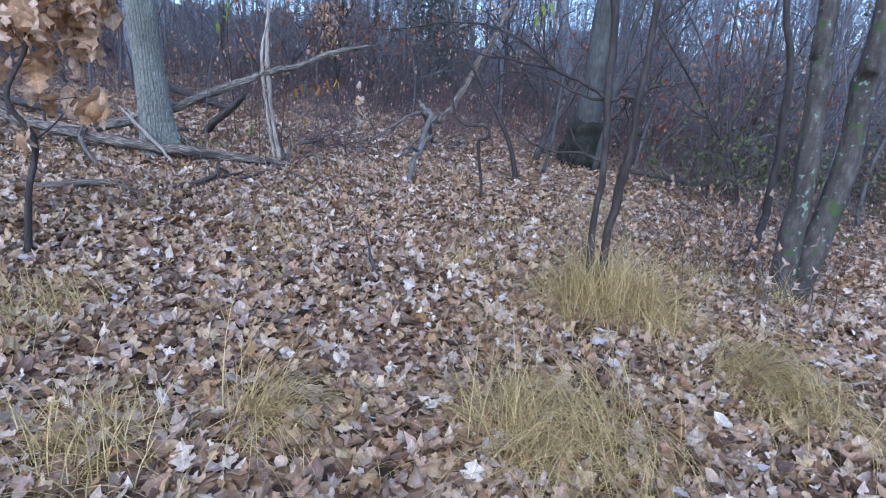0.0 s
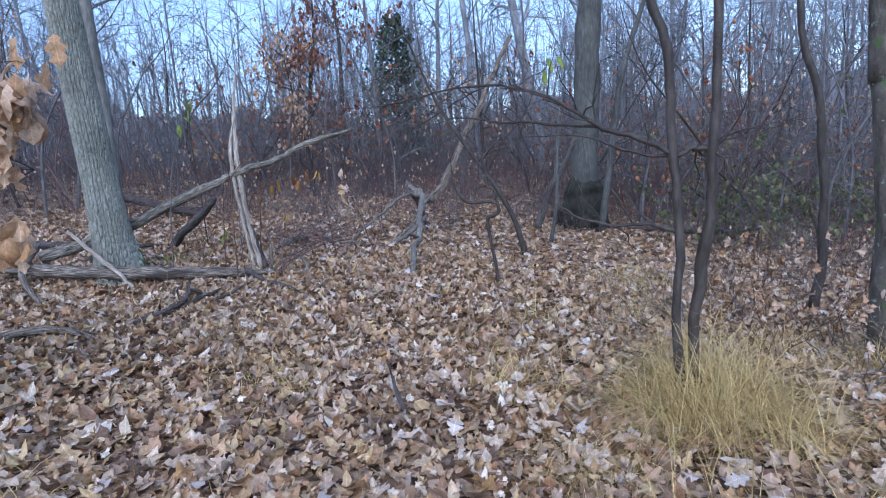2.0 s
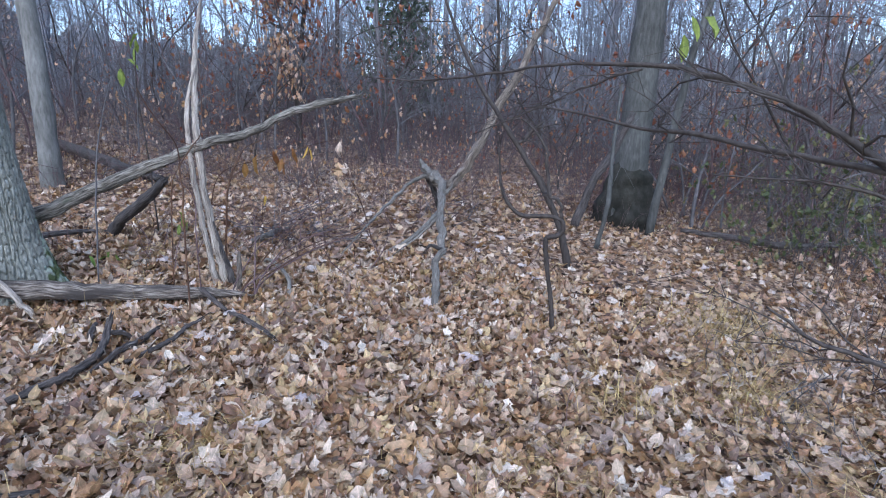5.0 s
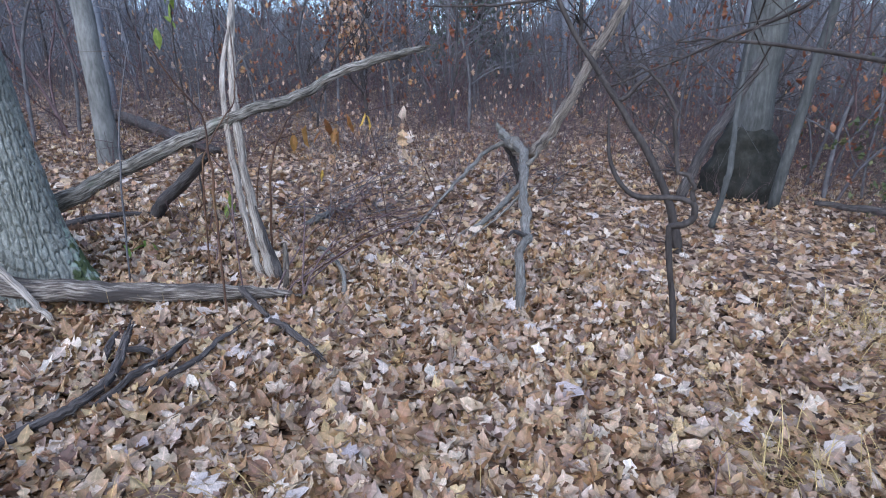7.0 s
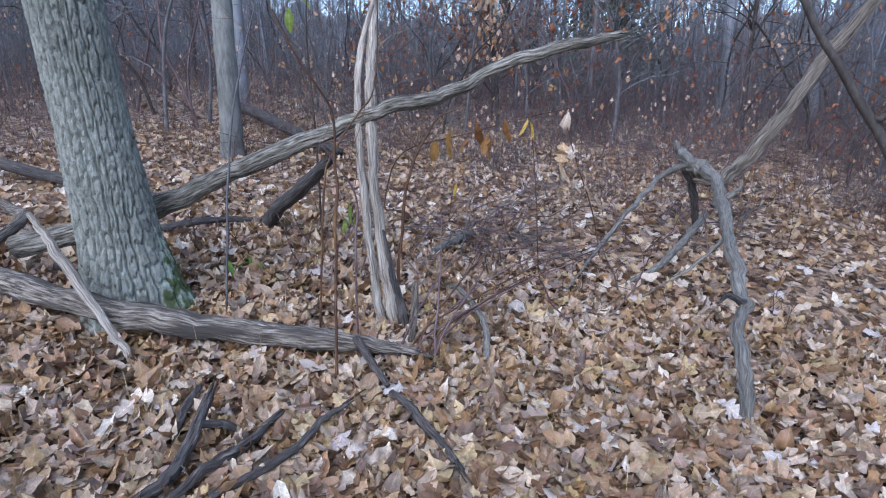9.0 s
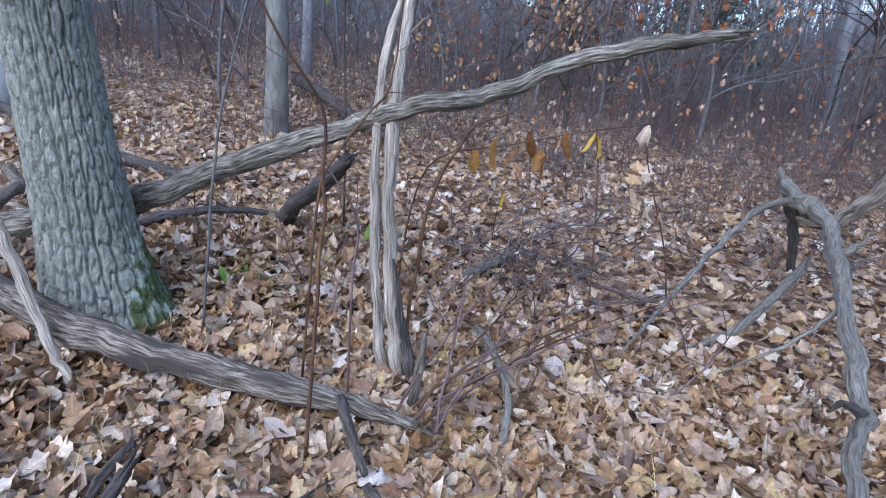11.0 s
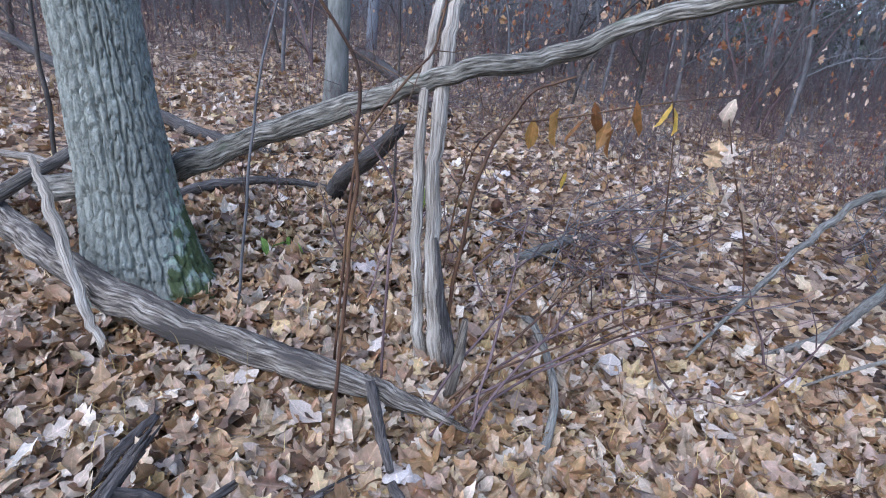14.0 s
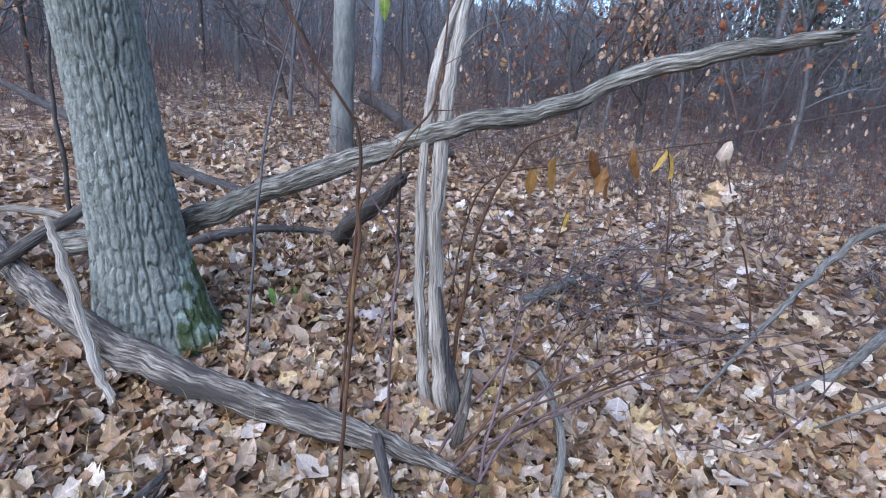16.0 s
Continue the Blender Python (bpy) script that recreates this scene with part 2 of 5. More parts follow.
GREY_TWIG = material("grey_twigs", [(0.065, 0.06, 0.058), (0.13, 0.122, 0.12), (0.21, 0.2, 0.2)], (9, 9, 9), 0.8, 0.2, 60)
CANE = material("brown_canes", [(0.03, 0.017, 0.012), (0.09, 0.045, 0.025), (0.19, 0.11, 0.045)], (6, 6, 6), 0.6, 0.2, 60)
# Bark of the wood beyond, paled and blued in its colour to imitate haze.
HAZED_BARK = material("hazed_trunk_bark", [(0.14, 0.145, 0.155), (0.21, 0.215, 0.23), (0.3, 0.305, 0.325)], (10, 10, 3), 0.95, 0.4, 30)
STRAW = leaf_material("dry_straw", [(0.28, 0.2, 0.075), (0.41, 0.3, 0.12), (0.5, 0.385, 0.175), (0.33, 0.24, 0.095), (0.2, 0.14, 0.06)], 0.6, 0.3)
LITTER = leaf_material("fallen_oak_leaves", [(0.102, 0.054, 0.036), (0.275, 0.153, 0.074), (0.448, 0.297, 0.153), (0.316, 0.173, 0.083), (0.550, 0.415, 0.264), (0.163, 0.089, 0.053), (0.591, 0.465, 0.335), (0.408, 0.247, 0.105), (0.235, 0.129, 0.074), (0.510, 0.366, 0.175), (0.337, 0.227, 0.167), (0.673, 0.574, 0.450), (0.356, 0.208, 0.111), (0.489, 0.376, 0.282), (0.123, 0.069, 0.044)], 0.42, 0.5, translucent=0.12)
OLIVE_LEAF = leaf_material("olive_leaves", [(0.06, 0.075, 0.03), (0.11, 0.13, 0.05), (0.17, 0.17, 0.07), (0.2, 0.16, 0.08)], 0.6, 0.3)
PALE_LEAF = leaf_material("pale_leaf_undersides", [(0.5, 0.41, 0.34), (0.6, 0.52, 0.46), (0.56, 0.45, 0.35), (0.46, 0.38, 0.35)], 0.5, 0.4, per="object", translucent=0.1)
TAN_LEAF = leaf_material("tan_hanging_leaves", [(0.4, 0.22, 0.1), (0.52, 0.33, 0.2), (0.6, 0.45, 0.34), (0.45, 0.26, 0.11)], 0.5, 0.3)
ONE_TAN_LEAF = leaf_material("large_tan_leaf", [(0.42, 0.24, 0.11), (0.54, 0.35, 0.2), (0.62, 0.46, 0.33), (0.48, 0.28, 0.12)], 0.5, 0.3, per="object")
RUST_LEAF = leaf_material("rust_brown_leaf", [(0.2, 0.085, 0.03), (0.3, 0.14, 0.045), (0.4, 0.22, 0.06)], 0.5, 0.3, per="object", translucent=0.4)
RED_LEAF = leaf_material("red_brown_leaves", [(0.15, 0.05, 0.03), (0.26, 0.1, 0.05), (0.36, 0.17, 0.08), (0.2, 0.07, 0.04)], 0.5, 0.3)
YELLOW_LEAF = leaf_material("yellow_leaves", [(0.5, 0.3, 0.05), (0.62, 0.42, 0.08), (0.42, 0.22, 0.06)], 0.5, 0.3)
GREEN_LEAF = leaf_material("green_leaves", [(0.1, 0.16, 0.03), (0.2, 0.26, 0.05), (0.3, 0.33, 0.06)], 0.5, 0.3)
EVERGREEN = leaf_material("dark_evergreen", [(0.045, 0.065, 0.045), (0.08, 0.105, 0.07), (0.11, 0.13, 0.09)], 0.7, 0.2, translucent=0)
LIGHT_GREEN = leaf_material("fern_green", [(0.12, 0.2, 0.04), (0.2, 0.3, 0.07), (0.16, 0.22, 0.05)], 0.6, 0.3)


# ---- shaping helpers ----
def ground_z(x, y):
    u, v = 24 * np.tanh(np.asarray(x, float) / 24), 24 * np.tanh(np.asarray(y, float) / 24)
    mound = 0.05 * np.exp(-((x + 4.6) ** 2 + (y - 5.8) ** 2) / 1.6)
    side = 0.07 * (1 + np.tanh((x + 1.0) * 2.5)) + 0.08 * (1 + np.tanh((x - 1.2) * 1.25))
    mound = mound - side * 0.5 * (1 + np.tanh((y - 4.7) * 1.75))
    roll = 0.02 * np.sin(x * 2.1 + 1.3) * np.sin(y * 1.7) + 0.012 * np.sin(x * 5.3) * np.cos(y * 4.7 + x)
    return -0.078 * u + 0.067 * v + mound + roll


def gz(x, y):
    return float(ground_z(x, y))


class Geo:
    """Vertices, faces and texture coordinates of one mesh."""

    def __init__(self):
        self.v, self.f, self.uv = [], [], []
        self.count = 0

    def add(self, verts, faces, uv=None):
        verts = np.asarray(verts, float)
        self.v.append(verts)
        self.f.extend([tuple(int(i) + self.count for i in q) for q in faces])
        self.uv.append(np.asarray(uv, float) if uv is not None else verts[:, :2])
        self.count += len(verts)
        return self

    def mesh(self, name, mat, smooth=True):
        me = bpy.data.meshes.new(name)
        v, uv = np.concatenate(self.v), np.concatenate(self.uv)
        me.from_pydata(v.tolist(), [], self.f)
        layer = me.uv_layers.new(name="UVMap")
        loops = np.empty(len(me.loops), dtype=np.int32)
        me.loops.foreach_get("vertex_index", loops)
        layer.data.foreach_set("uv", uv[loops].astype(np.float32).ravel())
        if smooth:
            me.polygons.foreach_set("use_smooth", np.ones(len(me.polygons), dtype=bool))
        me.materials.append(mat)
        return me


def part(name, geo, mat, parent=None, label="", smooth=True):
    ob = new(name, geo.mesh(name, mat, smooth))
    if parent is not None:
        ob.parent = parent
        ob.matrix_parent_inverse = Matrix.Translation(-parent.location)
    return tagged(ob, label)


def thing(name, at, label, category, group="", kind=""):
    ob = new(name)
    ob.location = at
    ob.empty_display_size = 0.1
    return tagged(ob, label, category, group, kind)


def smooth_line(points, radii, steps=6):
    """A rounded line through the points, with the radius along it."""
    p = np.array(points, float)
    r = np.array(radii if np.ndim(radii) else [radii] * len(p), float)
    if len(r) != len(p):
        r = np.interp(np.linspace(0, 1, len(p)), np.linspace(0, 1, len(r)), r)
    q = np.vstack([2 * p[0] - p[1], p, 2 * p[-1] - p[-2]])
    out, rad = [], []
    for i in range(len(p) - 1):
        a, b, c, d = q[i:i + 4]
        for k in range(steps):
            t = k / steps
            out.append(0.5 * ((2 * b) + (c - a) * t + (2 * a - 5 * b + 4 * c - d) * t * t + (3 * b - a - 3 * c + d) * t ** 3))
            rad.append(r[i] + (r[i + 1] - r[i]) * t)
    out.append(p[-1])
    rad.append(r[-1])
    return np.array(out), np.array(rad)


def tube(geo, points, radii, sides=8, steps=5, rough=0.0, seed=0, oval=1.0, ridges=0.0, cap=True, kink=0.0):
    """A tapered limb along a rounded line; rough: knots and bends of its girth; ridges: long splits in it."""
    rng = np.random.default_rng(seed)
    line, rad = smooth_line(points, radii, steps)
    n = len(line)
    if kink:
        bend = rng.normal(0, 1, (n, 3))
        bend = 0.6 * bend + 0.4 * np.roll(bend, 1, axis=0)
        line = line + bend * (kink * rad)[:, None] * np.minimum(1, np.minimum(np.arange(n), np.arange(n)[::-1]) / 2)[:, None]
    tan = np.gradient(line, axis=0)
    tan /= np.linalg.norm(tan, axis=1)[:, None] + 1e-9
    side = np.cross(tan[0], (0.31, 0.95, 0.1))
    side /= np.linalg.norm(side)
    length = np.concatenate([[0], np.cumsum(np.linalg.norm(np.diff(line, axis=0), axis=1))])
    ang = np.linspace(0, 2 * math.pi, sides + 1)
    ph = rng.uniform(0, 6.28, 8)
    spin, drift, pace = rng.uniform(0, 6.28, 6), rng.normal(0, 1.6, 6), rng.uniform(2, 7, 6)
    verts, uv = [], []
    for i in range(n):
        side = side - tan[i] * side.dot(tan[i])
        side /= np.linalg.norm(side) + 1e-9
        up = np.cross(tan[i], side)
        r = rad[i] * np.ones(sides + 1)
        if rough:
            r = r * (1 + rough * (0.5 * np.sin(length[i] * 9 + ph[0] + np.sin(ang + ph[1])) + 0.5 * np.sin(length[i] * 23 + ph[2] + 2 * np.sin(ang + ph[3]))))
        if ridges:
            cut = np.zeros(sides + 1)
            for k, (waves, deep) in enumerate(((3, 0.5), (5, 0.45), (8, 0.4), (12, 0.45), (17, 0.4), (23, 0.35))):
                turn = waves * ang + spin[k] + drift[k] * length[i] + 1.2 * np.sin(length[i] * pace[k] + spin[k])
                cut += deep * (np.sin(turn) if waves < 8 else 1 - 2.4 * np.abs(np.sin(turn * 0.5)) ** 0.5)
            r = r * (1 + ridges * cut)
        ring = line[i] + np.outer(np.cos(ang) * r, side) + np.outer(np.sin(ang) * r * oval, up)
        verts.append(ring)
        uv.append(np.stack([ang * max(rad[i], 0.01), np.full(sides + 1, length[i])], -1))
    w = sides + 1
    faces = [(i * w + k, i * w + k + 1, (i + 1) * w + k + 1, (i + 1) * w + k) for i in range(n - 1) for k in range(sides)]
    if cap:
        faces.append(tuple(range(sides - 1, -1, -1)))
        faces.append(tuple((n - 1) * w + k for k in range(sides)))
    geo.add(np.concatenate(verts), faces, np.concatenate(uv))
    return line, rad


def twigs(geo, start, way, length, radius, rng, depth=2, sides=4, wander=0.25, droop=0.0, kids=3):
    """A limb that forks into thinner ones. Returns the ends."""
    pts, d = [np.array(start, float)], np.array(way, float)
    d /= np.linalg.norm(d)
    seg = 4 if depth > 1 else 3 if depth > 0 else 2 if radius > 0.003 else 1
    for i in range(seg):
        d = d + rng.normal(0, wander, 3) + np.array([0, 0, -droop])
        d /= np.linalg.norm(d)
        pts.append(pts[-1] + d * length / seg)
    tube(geo, pts, [radius, radius * 0.4], sides, 2 if sides > 4 else 1, 0, int(rng.integers(1 << 30)), cap=False)
    ends = [pts[-1]]
    if depth > 0:
        for k in range(kids):
            i = int(rng.integers(1, seg + 1))
            w = d + rng.normal(0, 0.75, 3)
            ends += twigs(geo, pts[i], w, length * rng.uniform(0.4, 0.7), radius * 0.5, rng, depth - 1, max(3, sides - 1), wander, droop, kids)
    return ends


def leaf_shape(kind, curl, fold):
    """A leaf of unit length along +y with lobed sides, curled lengthwise and folded along its rib."""
    if kind == "oak":
        rng = np.random.default_rng(int(1000 + 100 * curl + 10 * fold))
        ys = np.array([0, 0.08, 0.15, 0.21, 0.27, 0.33, 0.39, 0.45, 0.51, 0.57, 0.63, 0.7, 0.77, 0.84, 0.91, 0.97, 1.0])
        lobes = rng.uniform(3.1, 3.9)
        env = np.interp(ys, [0, 0.1, 0.3, 0.6, 0.85, 1.0], [0.015, 0.13, 0.28, 0.33, 0.21, 0.02])
        z0 = curl * (ys - 0.5) ** 2 + 0.05 * np.sin(ys * 7 + 10 * fold)
        sides = []
        for sign, lift in ((-1, fold), (1, -0.6 * fold)):
            notch = 0.5 + 0.5 * np.cos(2 * math.pi * lobes * (ys - 0.16) + rng.uniform(-0.7, 0.7))
            w = env * (0.42 + 0.56 * notch ** 0.7) * rng.uniform(0.88, 1.12, len(ys))
            edge = lift * w * (1 + 0.6 * np.sin(ys * 6 + sign)) + 0.35 * w * np.sin(ys * 11 + 5 * curl + sign)
            sides.append(np.stack([sign * w, ys + 0.1 * w * notch, z0 + edge], -1))
        v = np.concatenate(sides)
        m = len(ys)
        f = [(i, m + i, m + i + 1, i + 1) for i in range(m - 1)]
    elif kind == "far":
        rng = np.random.default_rng(int(2000 + 100 * curl + 10 * fold))
        ys = np.array([0, 0.18, 0.36, 0.52, 0.7, 0.88, 1.0])
        w = np.array([0.02, 0.2, 0.13, 0.31, 0.18, 0.2, 0.03])
        z0 = curl * (ys - 0.5) ** 2
        v = np.concatenate([np.stack([k * w * rng.uniform(0.8, 1.2, 7), ys + 0.08 * w, z0 + k * fold * w], -1) for k in (-1, 1)])
        m = 7
        f = [(i, m + i, m + i + 1, i + 1) for i in range(m - 1)]
    else:
        ys = np.array([0, 0.2, 0.5, 0.8, 1.0])
        ws = np.array([0.02, 0.2, 0.28, 0.17, 0.01])
        z0 = curl * (ys - 0.5) ** 2
        mid = np.stack([0 * ys, ys, z0], -1)
        left = np.stack([-ws, ys, z0 + fold * ws * (1 + np.sin(ys * 9) * 0.5)], -1)
        right = np.stack([ws, ys, z0 + fold * ws * (1 + np.cos(ys * 8) * 0.6)], -1)
        v = np.concatenate([mid, left, right])
        m = len(ys)
        f = []
        for i in range(m - 1):
            f += [(i, i + 1, m + i + 1, m + i), (i, 2 * m + i, 2 * m + i + 1, i + 1)]
    v[:, 1] -= 0.5
    return v, np.array(f)


LEAVES = [leaf_shape("oak", c, f) for c, f in ((0.9, 0.35), (-0.8, -0.3), (0.3, 0.8), (1.5, 0.25), (-0.5, 0.6), (1.1, -0.7), (1.9, 0.5))] + [leaf_shape("oval", 0.9, 0.6), leaf_shape("oval", -0.5, -0.4)]

FAR_LEAVES = [leaf_shape("far", c, f) for c, f in ((0.7, 0.3), (-0.5, 0.5), (1.1, -0.4))]
NARROW = [(v * (0.62, 1, 1), f) for v, f in (leaf_shape("oval", 0.3, 0.3), leaf_shape("oval", -0.25, 0.5))]


def turns(yaw, pitch, rollr):
    cy, sy, cp, sp, cr, sr = np.cos(yaw), np.sin(yaw), np.cos(pitch), np.sin(pitch), np.cos(rollr), np.sin(rollr)
    z = 0 * yaw
    o = z + 1
    a = np.stack([cy, -sy, z, sy, cy, z, z, z, o], -1).reshape(-1, 3, 3)
    b = np.stack([o, z, z, z, cp, -sp, z, sp, cp], -1).reshape(-1, 3, 3)
    c = np.stack([cr, z, sr, z, o, z, -sr, z, cr], -1).reshape(-1, 3, 3)
    return a @ b @ c


def many_leaves(name, places, sizes, mat, rng, tilt=0.3, parent=None, hang=False, shapes=LEAVES):
    """All the leaves of one kind in one mesh, each an island of its own."""
    n = len(places)
    kind = rng.integers(0, len(shapes), n)
    yaw = rng.uniform(0, 6.28, n)
    if hang:
        rot = turns(yaw, rng.normal(-1.3, 0.35, n), rng.normal(0, 0.4, n))
    else:
        rot = turns(yaw, rng.normal(0, tilt, n), rng.normal(0, tilt, n))
    vs, fs, uvs, base = [], [], [], 0
    for k, (tv, tf) in enumerate(shapes):
        sel = np.where(kind == k)[0]
        if len(sel) == 0:
            continue
        width = rng.uniform(0.75, 1.25, len(sel))
        tvs = tv[None] * np.stack([width, np.ones(len(sel)), rng.uniform(0.4, 1.5, len(sel))], -1)[:, None, :]
        w = np.einsum("nij,nkj->nki", rot[sel], tvs) * sizes[sel, None, None] + places[sel, None, :]
        fs.append((tf[None] + (base + np.arange(len(sel)) * len(tv))[:, None, None]).reshape(-1, 4))
        vs.append(w.reshape(-1, 3))
        uvs.append(np.tile(tv[:, :2], (len(sel), 1)))
        base += len(sel) * len(tv)
    v, f = np.concatenate(vs), np.concatenate(fs)
    me = bpy.data.meshes.new(name)
    me.vertices.add(len(v))
    me.vertices.foreach_set("co", v.astype(np.float32).ravel())
    me.loops.add(len(f) * 4)
    me.loops.foreach_set("vertex_index", f.astype(np.int32).ravel())
    me.polygons.add(len(f))
    me.polygons.foreach_set("loop_start", (np.arange(len(f)) * 4).astype(np.int32))
    me.update(calc_edges=True)
    layer = me.uv_layers.new(name="UVMap")
    layer.data.foreach_set("uv", np.concatenate(uvs)[f.ravel()].astype(np.float32).ravel())
    me.polygons.foreach_set("use_smooth", np.ones(len(f), dtype=bool))
    me.materials.append(mat)
    ob = new(name, me)
    if parent is not None:
        ob.parent = parent
        ob.matrix_parent_inverse = Matrix.Translation(-parent.location)
    return ob


def many_blades(name, roots, lengths, width, mat, rng, lean=0.5, bow=0.9, parent=None, segs=4, heading=None):
    """Grass blades in one mesh: narrow bowed strips."""
    n = len(roots)
    az = rng.uniform(0, 6.28, n) if heading is None else heading + rng.normal(0, 1.1, n)
    tilt0 = np.abs(rng.normal(lean, 0.45, n))
    bend = np.abs(rng.normal(bow, 0.45, n))
    pos = roots.copy()
    rows = []
    sidev = np.stack([-np.sin(az), np.cos(az), 0 * az], -1)
    for i in range(segs + 1):
        t = i / segs
        w = width * (1 - 0.85 * t) * rng.uniform(0.7, 1.3, n)
        rows.append(np.stack([pos - sidev * w[:, None], pos + sidev * w[:, None]], 1))
        th = np.minimum(tilt0 + bend * t, 2.5)
        pos = pos + (lengths / segs)[:, None] * np.stack([np.sin(th) * np.cos(az), np.sin(th) * np.sin(az), np.cos(th)], -1)
    v = np.stack(rows, 1).reshape(n, -1, 3)
    quad = np.array([(2 * i, 2 * i + 1, 2 * i + 3, 2 * i + 2) for i in range(segs)])
    f = (quad[None] + (np.arange(n) * (2 * segs + 2))[:, None, None]).reshape(-1, 4)
    v = v.reshape(-1, 3)
    floor_z = ground_z(v[:, 0], v[:, 1]) + 0.006
    v[:, 2] = np.maximum(v[:, 2], floor_z)
    me = bpy.data.meshes.new(name)
    me.vertices.add(len(v))
    me.vertices.foreach_set("co", v.astype(np.float32).ravel())
    me.loops.add(len(f) * 4)
    me.loops.foreach_set("vertex_index", f.astype(np.int32).ravel())
    me.polygons.add(len(f))
    me.polygons.foreach_set("loop_start", (np.arange(len(f)) * 4).astype(np.int32))
    me.update(calc_edges=True)
    me.materials.append(mat)
    ob = new(name, me)
    if parent is not None:
        ob.parent = parent
        ob.matrix_parent_inverse = Matrix.Translation(-parent.location)
    return ob


# ---- ground ----
def build_ground():
    near = np.concatenate([np.linspace(-600, -60, 10), np.linspace(-55, -12, 24), np.linspace(-11.5, 7.5, 130), np.linspace(8, 55, 26), np.linspace(60, 600, 10)])
    far = np.concatenate([np.linspace(-600, -30, 8), np.linspace(-27, -3, 12), np.linspace(-2.5, 14, 115), np.linspace(14.5, 60, 26), np.linspace(65, 600, 10)])
    X, Y = np.meshgrid(near, far)
    Z = ground_z(X, Y)
    v = np.stack([X, Y, Z], -1).reshape(-1, 3)
    w = len(near)
    f = [(j * w + i, j * w + i + 1, (j + 1) * w + i + 1, (j + 1) * w + i) for j in range(len(far) - 1) for i in range(w - 1)]
    ob = new("ground", Geo().add(v, f).mesh("ground", SOIL))
    tagged(ob, "sloping woodland floor of dark leaf mould under fallen leaves", "ground", kind="structure")


build_ground()


# ---- standing trees near the path ----
def big_oak():
    """The thick oak beside the fallen log: furrowed bark plates, a flared mossy foot."""
    bx, by = -4.47, 5.268
    z0 = gz(bx, by) - 0.12
    tree = thing("oak_tree", (bx, by, z0), "thick oak trunk with furrowed grey bark and mossy foot", "tree")
    zs = np.concatenate([np.linspace(0, 2.5, 230), np.linspace(2.52, 4.6, 60), np.linspace(4.9, 15, 24)])
    ang = np.concatenate([np.linspace(-2.6, 1.45, 180), np.linspace(1.5, 2 * math.pi - 2.6, 40)])
    nu = len(ang) - 1
    R = np.interp(zs, [0, 0.1, 0.22, 0.5, 1.0, 3.6, 15], [0.29, 0.25, 0.21, 0.168, 0.142, 0.122, 0.05])
    cx = np.interp(zs, [0, 3.6, 15], [0, -0.03, -0.25])
    cy = np.interp(zs, [0, 3.6, 15], [0, -0.24, -0.6])
    A, Zg = np.meshgrid(ang, zs)
    # bark plates: columns of upright blocks parted by narrow deep cracks
    ncol = 26
    rng = np.random.default_rng(5)
    wave = 0.16 * np.sin(Zg * 7 + 2 * np.sin(A * 4)) + 0.07 * np.sin(Zg * 43 + A * 5)
    u = A / (2 * math.pi) * ncol + wave
    c = np.floor(u).astype(int)
    off, tall, slope = rng.uniform(0, 9, ncol), rng.uniform(0.06, 0.16, ncol), rng.normal(0, 0.35, ncol)
    s = Zg / tall[c % ncol] + off[c % ncol] + slope[c % ncol] * (u - c) + 0.16 * np.sin(u * 7 + Zg * 19)
    q = np.floor(s).astype(int)
    plate = rng.uniform(0, 1, (ncol, 400, 3))[c % ncol, q % 400]
    gap_u = np.minimum(u - c, c + 1 - u) * 0.036
    gap_s = np.minimum(s - q, q + 1 - s) * 0.09
    split = np.abs((u - c) - 0.3 - 0.4 * plate[..., 2]) * 0.036 + 0.02 * (plate[..., 1] < 0.6)
    crack = np.minimum(np.minimum(gap_u / 0.0055, gap_s / 0.01 + 0.2 * plate[..., 1]), 0.55 + split / 0.008)
    seam = np.clip(crack, 0, 1) ** 0.8 + 0.22 * (plate[..., 0] - 0.5) + 0.12 * np.sin(s * 17 + u * 5) * np.sin(u * 13)
    flare = 1 + 0.16 * np.exp(-Zg / 0.2) * np.sin(A * 4 + 0.8) + 0.38 * np.exp(-Zg / 0.24) * np.clip(np.cos(A - 1.0), 0, 1) ** 2 + 0.03 * np.sin(A * 3 + Zg)
    rad = R[:, None] * flare + 0.025 * (seam - 0.8) * np.clip(R[:, None] / 0.16, 0.3, 1)
    V = np.stack([bx + cx[:, None] + rad * np.cos(A), by + cy[:, None] + rad * np.sin(A), z0 + Zg], -1).reshape(-1, 3)
    w = nu + 1
    f = [(j * w + i, j * w + i + 1, (j + 1) * w + i + 1, (j + 1) * w + i) for j in range(len(zs) - 1) for i in range(nu)]
    part("trunk", Geo().add(V, f, np.stack([A * 0.17, Zg], -1).reshape(-1, 2)), OAK_BARK, tree)
    geo = Geo()
    for k in range(9):
        h = rng.uniform(6, 14)
        a = rng.uniform(0, 6.28)
        twigs(geo, (bx - 0.1 - 0.02 * h, by + 0.01 * h, z0 + h), (math.cos(a), math.sin(a), 0.6), rng.uniform(2, 4), 0.05, rng, 2, 6)
    part("crown", geo, GREY_BARK, tree)


